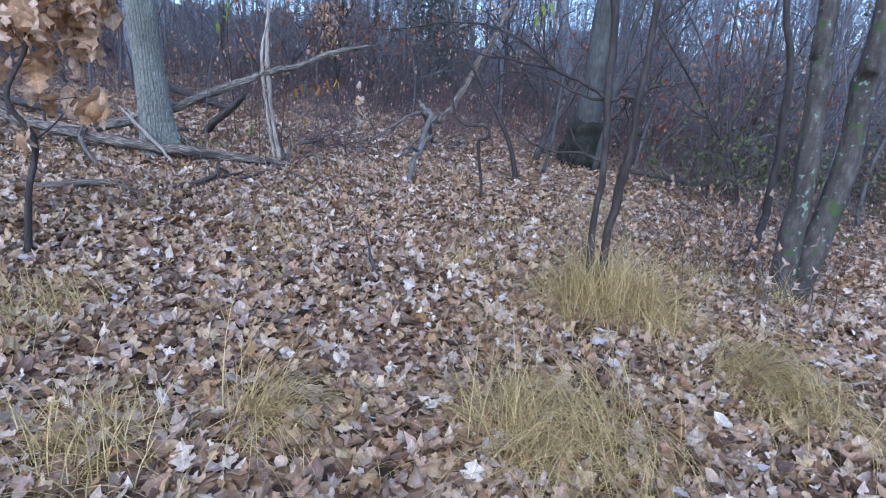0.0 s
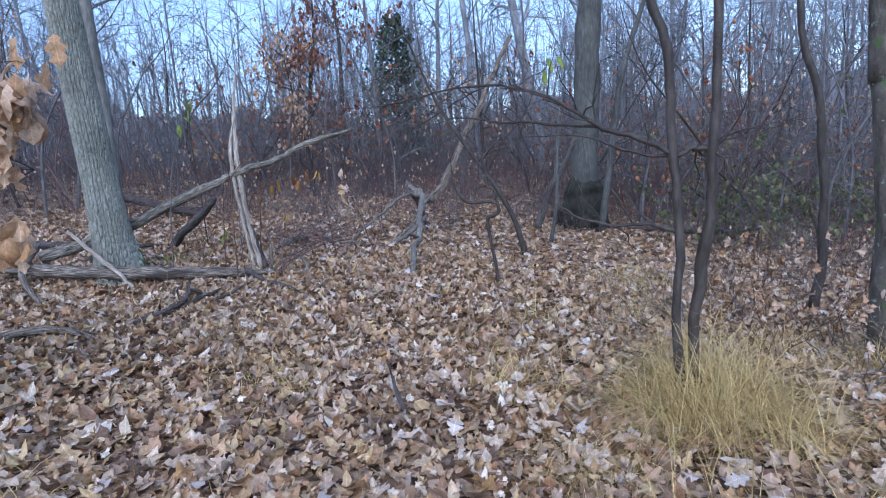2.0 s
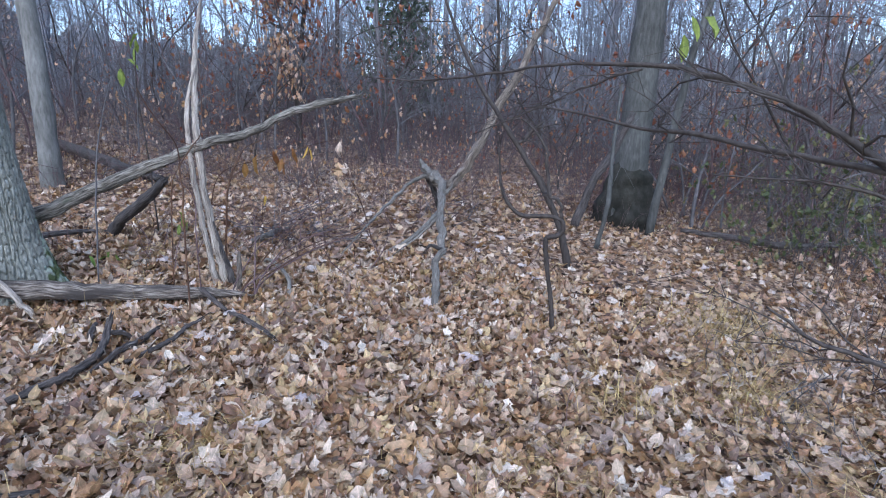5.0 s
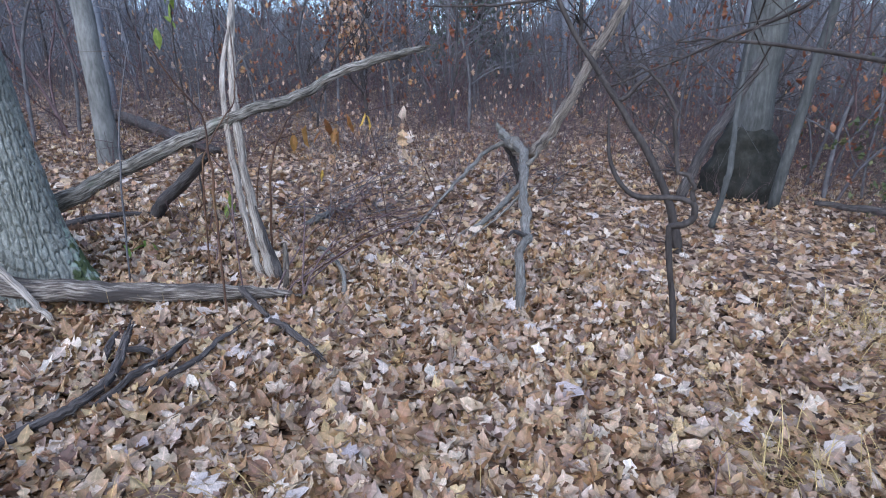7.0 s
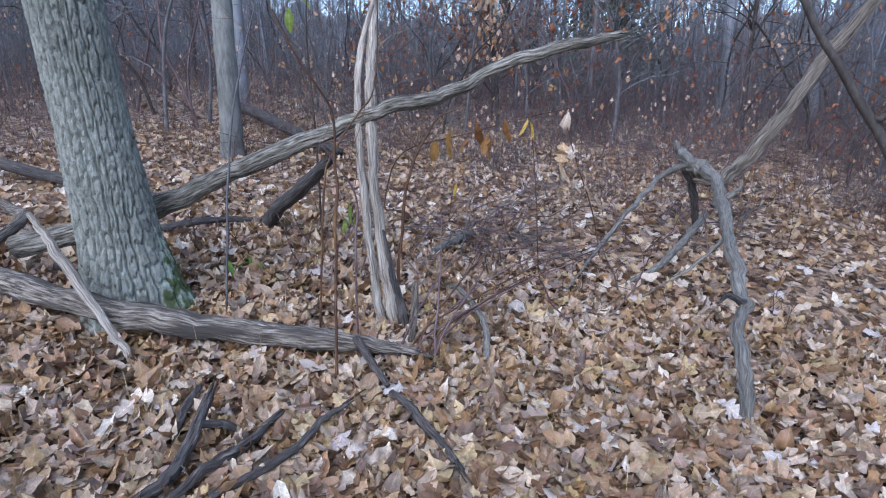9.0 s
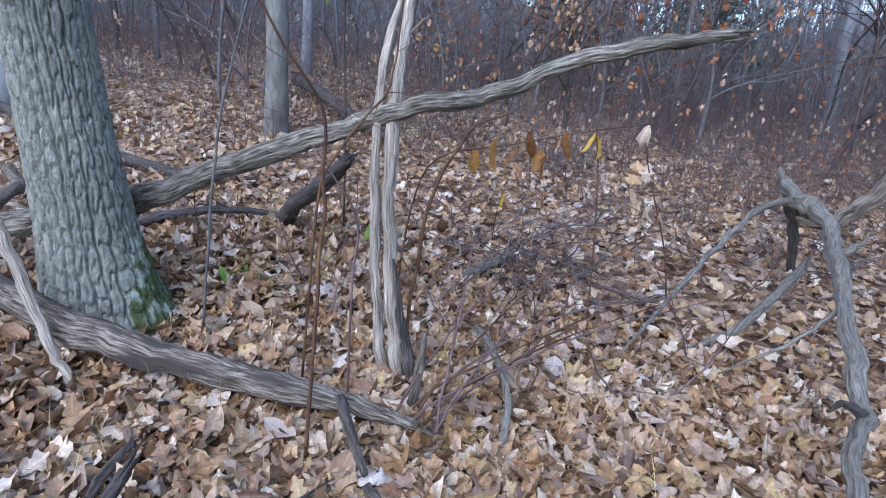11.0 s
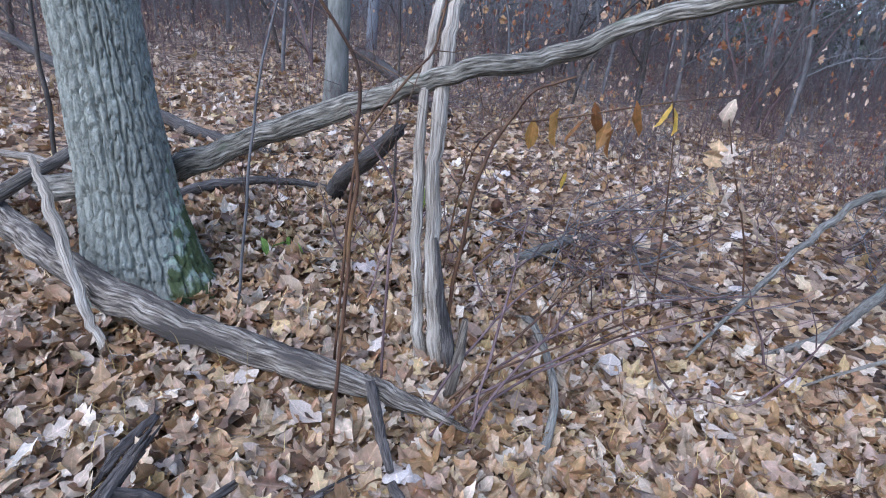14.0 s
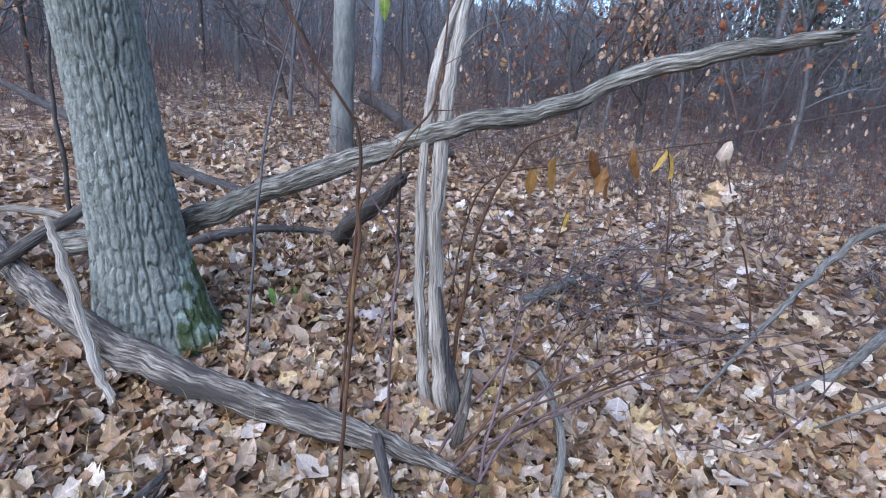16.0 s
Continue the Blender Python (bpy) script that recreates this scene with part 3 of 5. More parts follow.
def tree_along(name, stems, label, mat, branches=(), twig_seed=1, crown=True, sides=10, category="tree", twig_mat=None, crown_twigs=8, group="", leaves=None, leaf_mat=None):
    """A tree or sapling whose stems and limbs follow given lines; its top forks into bare twigs."""
    rng = np.random.default_rng(twig_seed)
    base = np.array(stems[0][0][0], float)
    base[2] = gz(base[0], base[1])
    tree = thing(name, base, label, category, group)
    for pts, radii in stems:
        pts = [np.array(p, float) for p in pts]
        if pts[0][2] - gz(pts[0][0], pts[0][1]) < 0.25:
            pts[0][2] = gz(pts[0][0], pts[0][1]) - 0.08
        geo = Geo()
        line, rad = tube(geo, pts, radii, sides, 5, 0.1, int(rng.integers(9999)), ridges=0.03, kink=0.18 if radii[0] < 0.06 else 0.03)
        part("trunk" if name.endswith("tree") else "stem", geo, mat, tree)
        if crown:
            g2 = Geo()
            for k in range(crown_twigs):
                high = np.where(line[:, 2] > base[2] + min(4.2, 0.6 * (line[-1, 2] - base[2])))[0]
                i = int(rng.choice(high))
                a = rng.uniform(0, 6.28)
                twigs(g2, line[i], (math.cos(a), math.sin(a), rng.uniform(0.2, 1.2)), rng.uniform(0.4, 1.3) * (1 + rad[0] * 6), max(rad[i] * 0.35, 0.003), rng, 2, 5)
            part("crown", g2, twig_mat or mat, tree)
    tips = []
    for pts, radii in branches:
        geo = Geo()
        line, rad = tube(geo, pts, radii, 7, 6, 0.14, int(rng.integers(9999)), kink=0.75)
        for k in range(max(4, int(len(line) / 3))):
            i = int(len(line) * rng.uniform(0.2, 1.0)) - 1
            d = line[min(i + 1, len(line) - 1)] - line[i - 1]
            d = d / (np.linalg.norm(d) + 1e-9) + rng.normal(0, 0.6, 3)
            tips += twigs(geo, line[i], d, rng.uniform(0.15, 0.45), rad[i] * 0.45, rng, 1, 4)
        part("branch", geo, twig_mat or mat, tree)
    return tree, tips


big_oak()
# a second grey trunk behind the leaning log
tree_along("grey_tree", [([(-6.9, 8.05, 1.0), (-6.89, 8.06, 1.35), (-6.88, 8.08, 2.6), (-6.93, 8.1, 6), (-6.9, 8.2, 14)], [0.15, 0.122, 0.108, 0.095, 0.04])], "slim upright tree with smooth grey bark", GREY_BARK, twig_seed=3, sides=16)
# a thick trunk with a dark flared foot
flared, _ = tree_along("flared_tree", [([(0.12, 10.05, 0.3), (0.14, 10.05, 0.8), (0.18, 10.05, 1.5), (0.26, 10.05, 3.2), (0.42, 10.1, 6), (0.5, 10.2, 14)], [0.36, 0.26, 0.22, 0.2, 0.17, 0.08])], "thick grey tree with a dark mossy flared foot", DULL_BARK, twig_seed=4, sides=20)


def flared_foot():
    geo = Geo()
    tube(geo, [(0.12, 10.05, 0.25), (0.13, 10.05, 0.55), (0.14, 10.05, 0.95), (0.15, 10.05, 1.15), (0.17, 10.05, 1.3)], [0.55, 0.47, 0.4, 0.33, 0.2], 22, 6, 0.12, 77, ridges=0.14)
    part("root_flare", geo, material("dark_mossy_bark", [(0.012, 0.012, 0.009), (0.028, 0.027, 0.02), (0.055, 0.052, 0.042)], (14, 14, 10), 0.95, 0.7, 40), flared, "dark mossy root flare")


flared_foot()
tree_along("pale_leaning_tree", [([(0.35, 9.45, 0.5), (0.5, 9.46, 1.5), (0.62, 9.48, 2.27), (0.77, 9.48, 3.03), (1.11, 9.48, 4.12), (1.8, 9.5, 7)], [0.055, 0.05, 0.045, 0.04, 0.036, 0.02])], "leaning tree with peeling grey bark", DULL_BARK, twig_seed=12, sides=12, crown_twigs=4)
# twin dark stems that rise from straw grass
tree_along("dark_tree", [
    ([(0.22, 3.76, 0.28), (0.19, 3.77, 0.69), (0.20, 3.76, 1.03), (0.19, 3.77, 1.41), (0.17, 3.77, 1.57), (0.16, 3.78, 1.87), (0.15, 3.78, 2.1), (0.07, 3.80, 2.35), (-0.02, 3.82, 2.8), (-0.1, 3.9, 4.2), (0.0, 4.0, 6)], [0.03, 0.024, 0.023, 0.024, 0.027, 0.024, 0.025, 0.026, 0.022, 0.016, 0.006]),
    ([(0.30, 3.83, 0.28), (0.29, 3.83, 0.6), (0.31, 3.82, 0.85), (0.34, 3.81, 1.07), (0.36, 3.78, 1.35), (0.36, 3.77, 1.56), (0.38, 3.78, 1.85), (0.39, 3.79, 2.28), (0.42, 3.8, 3), (0.5, 3.9, 5), (0.6, 4.0, 7)], [0.034, 0.03, 0.03, 0.033, 0.026, 0.026, 0.024, 0.022, 0.02, 0.014, 0.006])],
    "pair of slender dark wet stems from one root", DARK_BARK, twig_seed=5, crown_twigs=4,
    branches=[([(0.17, 3.77, 1.57), (0.00, 3.83, 1.67), (-0.19, 3.90, 1.75), (-0.37, 3.96, 1.89), (-0.52, 4.02, 1.96), (-0.70, 4.08, 2.02), (-1.0, 4.25, 2.06), (-1.3, 4.42, 2.04), (-1.6, 4.58, 2.03), (-1.92, 4.76, 2.06)], [0.016, 0.014, 0.012, 0.01, 0.009, 0.008, 0.006, 0.005, 0.004, 0.002]),
              ([(-0.8, 4.13, 2.03), (-0.98, 4.2, 1.97), (-1.15, 4.28, 1.9), (-1.35, 4.36, 1.82)], [0.005, 0.004, 0.003, 0.002]),
              ([(-0.18, 3.90, 1.74), (-0.5, 4.28, 1.81), (-0.78, 4.53, 1.86), (-1.05, 4.74, 1.92), (-1.18, 4.84, 1.93)], [0.01, 0.009, 0.007, 0.004, 0.002]),
              ([(0.18, 3.77, 1.56), (0.26, 3.77, 1.58), (0.36, 3.77, 1.57)], [0.014, 0.012, 0.013]),
              ([(0.16, 3.78, 1.56), (-0.06, 3.85, 1.61), (-0.26, 3.92, 1.70), (-0.6, 4.0, 1.72)], [0.01, 0.007, 0.005, 0.002]),
              ([(0.19, 3.77, 1.17), (0.06, 3.81, 1.21), (-0.11, 3.87, 1.21), (-0.29, 3.93, 1.25), (-0.41, 3.98, 1.33)], [0.012, 0.011, 0.009, 0.006, 0.003]),
              ([(0.36, 3.77, 1.56), (0.41, 3.74, 1.64), (0.46, 3.70, 1.66)], [0.01, 0.008, 0.004])])
tree_along("thin_tree", [([(2.03, 6.49, -0.05), (2.09, 6.46, 0.88), (2.03, 6.49, 1.97), (1.86, 6.56, 3.01), (1.9, 6.7, 7)], [0.048, 0.04, 0.037, 0.032, 0.012])], "thin dark upright sapling tree", DARK_BARK, twig_seed=6)
tree_along("lichen_tree", [
    ([(1.85, 5.04, 0.0), (1.86, 5.05, 0.97), (1.79, 5.07, 1.98), (1.76, 5.08, 2.5), (1.7, 5.2, 8)], [0.115, 0.085, 0.076, 0.072, 0.03]),
    ([(1.98, 5.15, 0.0), (2.16, 5.16, 0.99), (2.18, 5.2, 1.79), (2.2, 5.2, 2.6), (2.3, 5.4, 8)], [0.13, 0.095, 0.088, 0.08, 0.03])],
    "leaning double trunk with lichen and ivy patches", LICHEN_BARK, twig_seed=7, sides=16)
# crooked saplings
tree_along("crooked_sapling", [
    ([(-0.93, 5.98, 0.32), (-0.98, 5.98, 0.72), (-1.025, 5.985, 1.04), (-1.0, 5.985, 1.09), (-0.94, 5.98, 1.11), (-0.91, 5.98, 1.15), (-0.93, 5.98, 1.22), (-1.05, 5.99, 1.235), (-1.21, 6.02, 1.24), (-1.33, 6.03, 1.40), (-1.36, 6.05, 1.7)], [0.019, 0.017, 0.017, 0.019, 0.018, 0.017, 0.016, 0.016, 0.015, 0.011, 0.004])],
    "thin crooked sapling with a sharp double bend", DARK_BARK, crown=False, category="sapling",
    branches=[([(-0.925, 5.98, 1.21), (-0.94, 5.98, 1.33), (-1.02, 5.99, 1.41), (-1.04, 5.99, 1.66), (-1.17, 6.01, 1.85), (-1.28, 6.02, 1.88)], [0.013, 0.012, 0.012, 0.01, 0.007, 0.004])], twig_seed=8)
tree_along("leaning_sapling", [([(-0.75, 7.66, 0.42), (-0.82, 7.69, 0.75), (-1.02, 7.72, 1.20), (-1.45, 7.77, 1.86), (-1.79, 7.82, 2.42), (-2.2, 7.9, 3.4)], [0.045, 0.036, 0.032, 0.026, 0.02, 0.01])],
    "dark sapling leaning over the clearing", DARK_BARK, category="sapling", twig_seed=9, crown_twigs=4,
    branches=[([(-1.31, 7.76, 1.64), (-1.23, 7.74, 1.70), (-1.05, 7.72, 1.85)], [0.02, 0.02, 0.012])])


# ---- dead wood ----
def dead_limb(name, pieces, mat, label, category="branch", sides=20, seed=1, broken=True, ridges=0.07, oval=1.0, kink=0.1):
    """Fallen wood: its main stem and side limbs, with splintered ends."""
    rng = np.random.default_rng(seed)
    first = pieces[0][0][0]
    ob = thing(name, first, label, category)
    for k, (pts, radii, *own) in enumerate(pieces):
        geo = Geo()
        line, rad = tube(geo, pts, radii, sides, 9, 0.15, int(rng.integers(9999)), oval, ridges, kink=kink)
        if broken and k == 0:
            d = line[-1] - line[-3]
            d /= np.linalg.norm(d)
            for j in range(5):
                off = rng.normal(0, rad[-1] * 0.45, 3)
                tube(geo, [line[-2] + off, line[-1] + off + d * rng.uniform(0.02, 0.1)], [rad[-1] * 0.4, 0.002], 5, 2, 0, j)
        part("stem" if k == 0 else "limb", geo, own[0] if own else mat, ob)
    return ob


dead_limb("leaning_log", [([(-5.15, 5.1, 0.99), (-4.6, 5.42, 1.16), (-4.13, 5.62, 1.39), (-3.78, 5.8, 1.555), (-3.48, 5.97, 1.69), (-3.20, 6.15, 1.78), (-2.99, 6.27, 1.90), (-2.75, 6.38, 1.98), (-2.50, 6.49, 2.04)], [0.061, 0.058, 0.049, 0.041, 0.036, 0.033, 0.029, 0.029, 0.02])],
    BARKLESS, "long barkless dead log leaning up across a snag", "log", 56, 2, ridges=0.065, kink=0.15)
dead_limb("fallen_log", [([(-6.9, 4.84, 1.3), (-6.42, 4.84, 1.16), (-5.85, 4.87, 1.02), (-5.25, 4.91, 0.92), (-4.58, 4.985, 0.855), (-4.03, 5.12, 0.81), (-3.67, 5.3, 0.76), (-3.36, 5.47, 0.73), (-3.05, 5.6, 0.69)], [0.04, 0.05, 0.056, 0.058, 0.06, 0.06, 0.055, 0.046, 0.018]),
    ([(-6.1, 4.87, 0.98), (-5.98, 4.8, 1.15), (-6.05, 4.72, 1.3)], [0.025, 0.02, 0.008], LICHEN_WOOD),
    ([(-3.3, 5.48, 0.75), (-3.19, 5.41, 0.72), (-3.04, 5.33, 0.67)], [0.018, 0.018, 0.012], STREAKED_WOOD)],
    LOG_WOOD, "weathered grey fallen log lying on leaves", "log", 56, 3, ridges=0.065, kink=0.12)
dead_limb("prop_stick", [([(-4.7, 4.98, 1.24), (-4.56, 4.98, 1.11), (-4.37, 4.97, 0.96), (-4.2, 4.95, 0.82), (-4.08, 4.98, 0.67)], [0.014, 0.021, 0.024, 0.02, 0.016])], PALE_WOOD, "pale barkless stick propped over the log", sides=22, seed=4, ridges=0.13, kink=0.3)
snag = dead_limb("standing_snag", [
    ([(-3.294, 5.833, 0.56), (-3.339, 5.815, 0.8), (-3.392, 5.822, 1.05), (-3.448, 5.857, 1.3), (-3.508, 5.92, 1.55), (-3.558, 5.991, 1.75), (-3.609, 6.081, 1.95), (-3.676, 6.218, 2.2), (-3.761, 6.42, 2.5), (-3.881, 6.754, 2.9)], [0.034, 0.032, 0.03, 0.029, 0.028, 0.027, 0.026, 0.024, 0.018, 0.006]),
    ([(-3.381, 5.79, 0.6), (-3.387, 5.774, 0.8), (-3.42, 5.777, 1.0), (-3.467, 5.807, 1.25), (-3.531, 5.864, 1.5), (-3.601, 5.95, 1.75), (-3.65, 6.065, 2.0), (-3.663, 6.241, 2.3)], [0.026, 0.025, 0.022, 0.021, 0.02, 0.018, 0.015, 0.006], PALE_WOOD),
    ([(-3.609, 6.081, 1.93), (-3.549, 6.151, 2.03), (-3.439, 6.221, 2.08)], [0.008, 0.005, 0.002], DEAD_WOOD),
    ([(-3.274, 5.853, 0.58), (-3.319, 5.825, 0.85), (-3.382, 5.822, 1.15)], [0.035, 0.026, 0.006], DARK_WOOD)],
    PALE_WOOD, "split pale dead snag, standing and bare of bark", "snag", 40, 5, ridges=0.09, kink=0.14)
def on_ground(line):
    return [(x, y, gz(x, y) + h + 0.035) for x, y, h in line]


dead_limb("forked_branch", [
    (on_ground([(-3.46, 4.19, 0.02), (-3.39, 4.34, 0.03), (-3.33, 4.46, 0.04), (-3.32, 4.57, 0.05), (-3.36, 4.68, 0.06), (-3.46, 4.85, 0.11)]), [0.02, 0.024, 0.023, 0.024, 0.022, 0.02]),
    (on_ground([(-3.28, 4.47, 0.02), (-3.26, 4.65, 0.04), (-3.25, 4.81, 0.03), (-3.3, 5.07, 0.01)]), [0.012, 0.02, 0.018, 0.012]),
    (on_ground([(-3.4, 4.76, 0.08), (-3.36, 4.82, 0.05), (-3.34, 4.86, 0.0)]), [0.016, 0.016, 0.014])], STREAKED_WOOD, "dark rotten forked branch lying on leaves", seed=6, ridges=0.11, kink=0.14)
dead_limb("dark_branch", [(on_ground([(-3.19, 4.61, 0.01), (-3.12, 4.76, 0.025), (-3.1, 4.91, 0.03), (-3.12, 5.03, 0.03), (-3.1, 5.15, 0.04)]), [0.014, 0.015, 0.014, 0.014, 0.01])], STREAKED_WOOD, "dark wet branch lying among leaves", seed=7, ridges=0.1, kink=0.2)
dead_limb("dark_stick", [(on_ground([(-3.01, 5.31, 0.03), (-2.9, 5.26, 0.035), (-2.81, 5.21, 0.03), (-2.63, 5.11, 0.02)]), [0.014, 0.018, 0.018, 0.014])], STREAKED_WOOD, "short dark stick under the log end", seed=8, ridges=0.1, kink=0.15)
dead_limb("dark_stick", [(on_ground([(-3.66, 4.96, 0.02), (-3.6, 4.86, 0.03), (-3.54, 4.78, 0.02)]), [0.014, 0.018, 0.014])], STREAKED_WOOD, "dark splintered stick before the log", seed=18, ridges=0.1, kink=0.15)
dead_limb("arched_limb", [
    ([(-1.80, 5.72, 0.45), (-1.78, 5.95, 0.58), (-1.84, 6.3, 0.78), (-1.84, 6.6, 0.86), (-1.95, 7.15, 1.06), (-2.06, 7.8, 1.22), (-2.26, 8.2, 1.27)], [0.03, 0.034, 0.03, 0.036, 0.038, 0.045, 0.055]),
    ([(-2.3, 8.24, 1.26), (-2.12, 8.3, 1.16), (-1.98, 8.31, 1.22), (-1.72, 8.36, 1.62), (-1.30, 8.45, 2.42), (-0.85, 8.6, 3.3)], [0.045, 0.055, 0.055, 0.055, 0.045, 0.03], DEAD_WOOD),
    ([(-2.26, 8.2, 1.27), (-2.4, 7.95, 1.22), (-2.5, 7.5, 1.08), (-2.57, 6.95, 0.95), (-2.64, 6.4, 0.8)], [0.026, 0.022, 0.018, 0.013, 0.005]),
    ([(-1.93, 7.1, 1.04), (-2.06, 6.9, 0.9), (-2.3, 6.7, 0.72)], [0.014, 0.01, 0.004]),
    ([(-2.28, 8.22, 1.27), (-2.2, 8.35, 1.0), (-2.15, 8.5, 0.65)], [0.04, 0.03, 0.03], DARK_WOOD),
    ([(-2.16, 8.0, 1.25), (-2.3, 8.24, 1.32), (-2.38, 8.3, 1.43)], [0.05, 0.05, 0.02]),
    ([(-2.0, 7.5, 1.14), (-1.93, 7.55, 1.2), (-1.9, 7.55, 1.27)], [0.024, 0.02, 0.008]),
    ([(-1.82, 6.5, 0.84), (-1.9, 6.42, 0.9), (-1.94, 6.4, 0.86)], [0.018, 0.014, 0.006], DARK_WOOD)],
    LICHEN_WOOD, "arched dead limb with grey-green lichen", "branch", 30, 9, broken=False, ridges=0.12, kink=0.3)
dead_limb("dark_stub", [([(-4.78, 6.42, 0.8), (-4.62, 6.36, 0.99), (-4.3, 6.3, 1.2), (-4.05, 6.26, 1.38)], [0.06, 0.055, 0.048, 0.035])], DARK_WOOD, "broken dark stub of log propped on ground", "log", 16, 10)
dead_limb("dark_log", [([(-8.8, 9.9, 1.5), (-7.7, 9.4, 1.4), (-6.6, 8.9, 1.22), (-5.9, 8.7, 1.1)], [0.08, 0.085, 0.075, 0.05])], DARK_WOOD, "dark rotten log lying up the slope", "log", 16, 11)


# ---- woods beyond the clearing ----
def bare_tree(name, label, height, radius, seed, mat, limbs=13, lean=0.04, leaves=0, leaf_mat=None, kids=3, first=0.25, wobble=0.05):
    """A leafless tree: bent trunk, forking limbs, fine twigs, and a few leaves that still hang."""
    rng = np.random.default_rng(seed)
    tree = thing(name, (0, 0, 0), label, "tree", "bare trees of the wood")
    pts = [np.zeros(3)]
    d = np.array([rng.normal(0, lean), rng.normal(0, lean), 1.0])
    for i in range(7):
        d = d + np.append(rng.normal(0, wobble, 2), 0)
        pts.append(pts[-1] + d / np.linalg.norm(d) * height / 7)
    pts[0][2] = -0.3
    geo = Geo()
    line, rad = tube(geo, pts, [radius * 1.25, radius * 0.95, radius * 0.8, radius * 0.65, radius * 0.5, radius * 0.3, radius * 0.1], 9, 3, 0.04, seed)
    part("trunk", geo, mat, tree)
    crown, ends = Geo(), []
    for k in range(limbs):
        i = int(len(line) * rng.uniform(first, 0.97))
        a = rng.uniform(0, 6.28)
        ends += twigs(crown, line[i], (math.cos(a), math.sin(a), rng.uniform(0.4, 1.5)), height * rng.uniform(0.12, 0.26), max(rad[i] * 0.45, min(0.012, radius * 0.3)), rng, 2, 4, 0.22, kids=kids)
    part("crown", crown, mat, tree)
    if leaves:
        e = np.array(ends)
        at = e[rng.integers(0, len(e), leaves)] + rng.normal(0, 0.12, (leaves, 3))
        many_leaves("leaves", at, rng.uniform(0.07, 0.12, leaves), leaf_mat, rng, parent=tree, hang=True)
    return tree


def place(ob, x, y, scale=1.0, turn=0.0, copy=True, lean=0.0):
    m = Matrix.Translation((x, y, gz(x, y))) @ Euler((lean, 0, turn)).to_matrix().to_4x4() @ Matrix.Scale(scale, 4)
    if copy:
        return copy_thing(ob, m)
    ob.matrix_basis = m
    return ob


def plant_wood():
    rng = np.random.default_rng(21)
    kinds = [bare_tree("bare_tree", "tall leafless grey tree of the wood", 13, 0.13, 31, HAZED_BARK),
             bare_tree("bare_tree", "slender leafless grey tree of the wood", 10, 0.07, 32, HAZED_BARK, 12),
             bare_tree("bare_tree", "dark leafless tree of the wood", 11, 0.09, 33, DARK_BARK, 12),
             bare_tree("bare_tree", "stout leafless grey tree of the wood", 15, 0.19, 34, HAZED_BARK, 14),
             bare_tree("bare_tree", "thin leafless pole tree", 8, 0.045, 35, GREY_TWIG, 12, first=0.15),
             bare_tree("bare_tree", "young tree with brown leaves still hanging", 6, 0.04, 36, DARK_BARK, 12, leaves=260, leaf_mat=TAN_LEAF, first=0.12)]
    first = [True] * len(kinds)
    done = []
    tries = 0
    while len(done) < 150 and tries < 8000:
        tries += 1
        ang = rng.uniform(-1.75, 0.75)
        dist = 8.0 + 34 * rng.uniform(0, 1) ** 0.8
        x, y = -1.5 + math.sin(ang) * dist, 3.0 + math.cos(ang) * dist
        k = int(rng.choice(len(kinds), p=[0.12, 0.2, 0.14, 0.05, 0.31, 0.18]))
        if any((x - a) ** 2 + (y - b) ** 2 < (1.3 if dist > 16 else 2.2) for a, b in done):
            continue
        if dist < 16 and k in (0, 2, 3):
            continue
        if -0.72 < ang < -0.42 and rng.uniform() < 0.8:
            continue
        if dist < 10.5 and -1.0 < ang < 0.1:
            continue
        done.append((x, y))
        place(kinds[k], x, y, rng.uniform(0.8, 1.25), rng.uniform(0, 6.28), not first[k], rng.normal(0, 0.04))
        first[k] = False


def build_far_woods():
    """The wood beyond, too far to tell its trees apart."""
    rng = np.random.default_rng(22)
    geo = Geo()
    for k in range(300):
        ang = rng.uniform(-2.1, 1.1)
        dist = rng.uniform(34, 75)
        x, y = -1.5 + math.sin(ang) * dist, 3 + math.cos(ang) * dist
        z, h, r = gz(x, y), rng.uniform(9, 15), rng.uniform(0.05, 0.13)
        top = np.array([x + rng.normal(0, 0.6), y + rng.normal(0, 0.6), z + h])
        tube(geo, [(x, y, z - 0.5), (x * 0.5 + top[0] * 0.5, y * 0.5 + top[1] * 0.5, z + h * 0.5), top], [r, r * 0.6, 0.02], 5, 2, 0, k, cap=False)
        for j in range(14):
            t = rng.uniform(0.2, 0.95)
            a = rng.uniform(0, 6.28)
            p = np.array([x, y, z]) * (1 - t) + top * t
            twigs(geo, p, (math.cos(a), math.sin(a), rng.uniform(0.3, 1.3)), rng.uniform(1, 3), 0.035, rng, 1, 3, kids=3)
    ob = part("far_woods", geo, HAZED_BARK)
    tagged(ob, "leafless grey woods fading into the distance", "woods", kind="stuff")


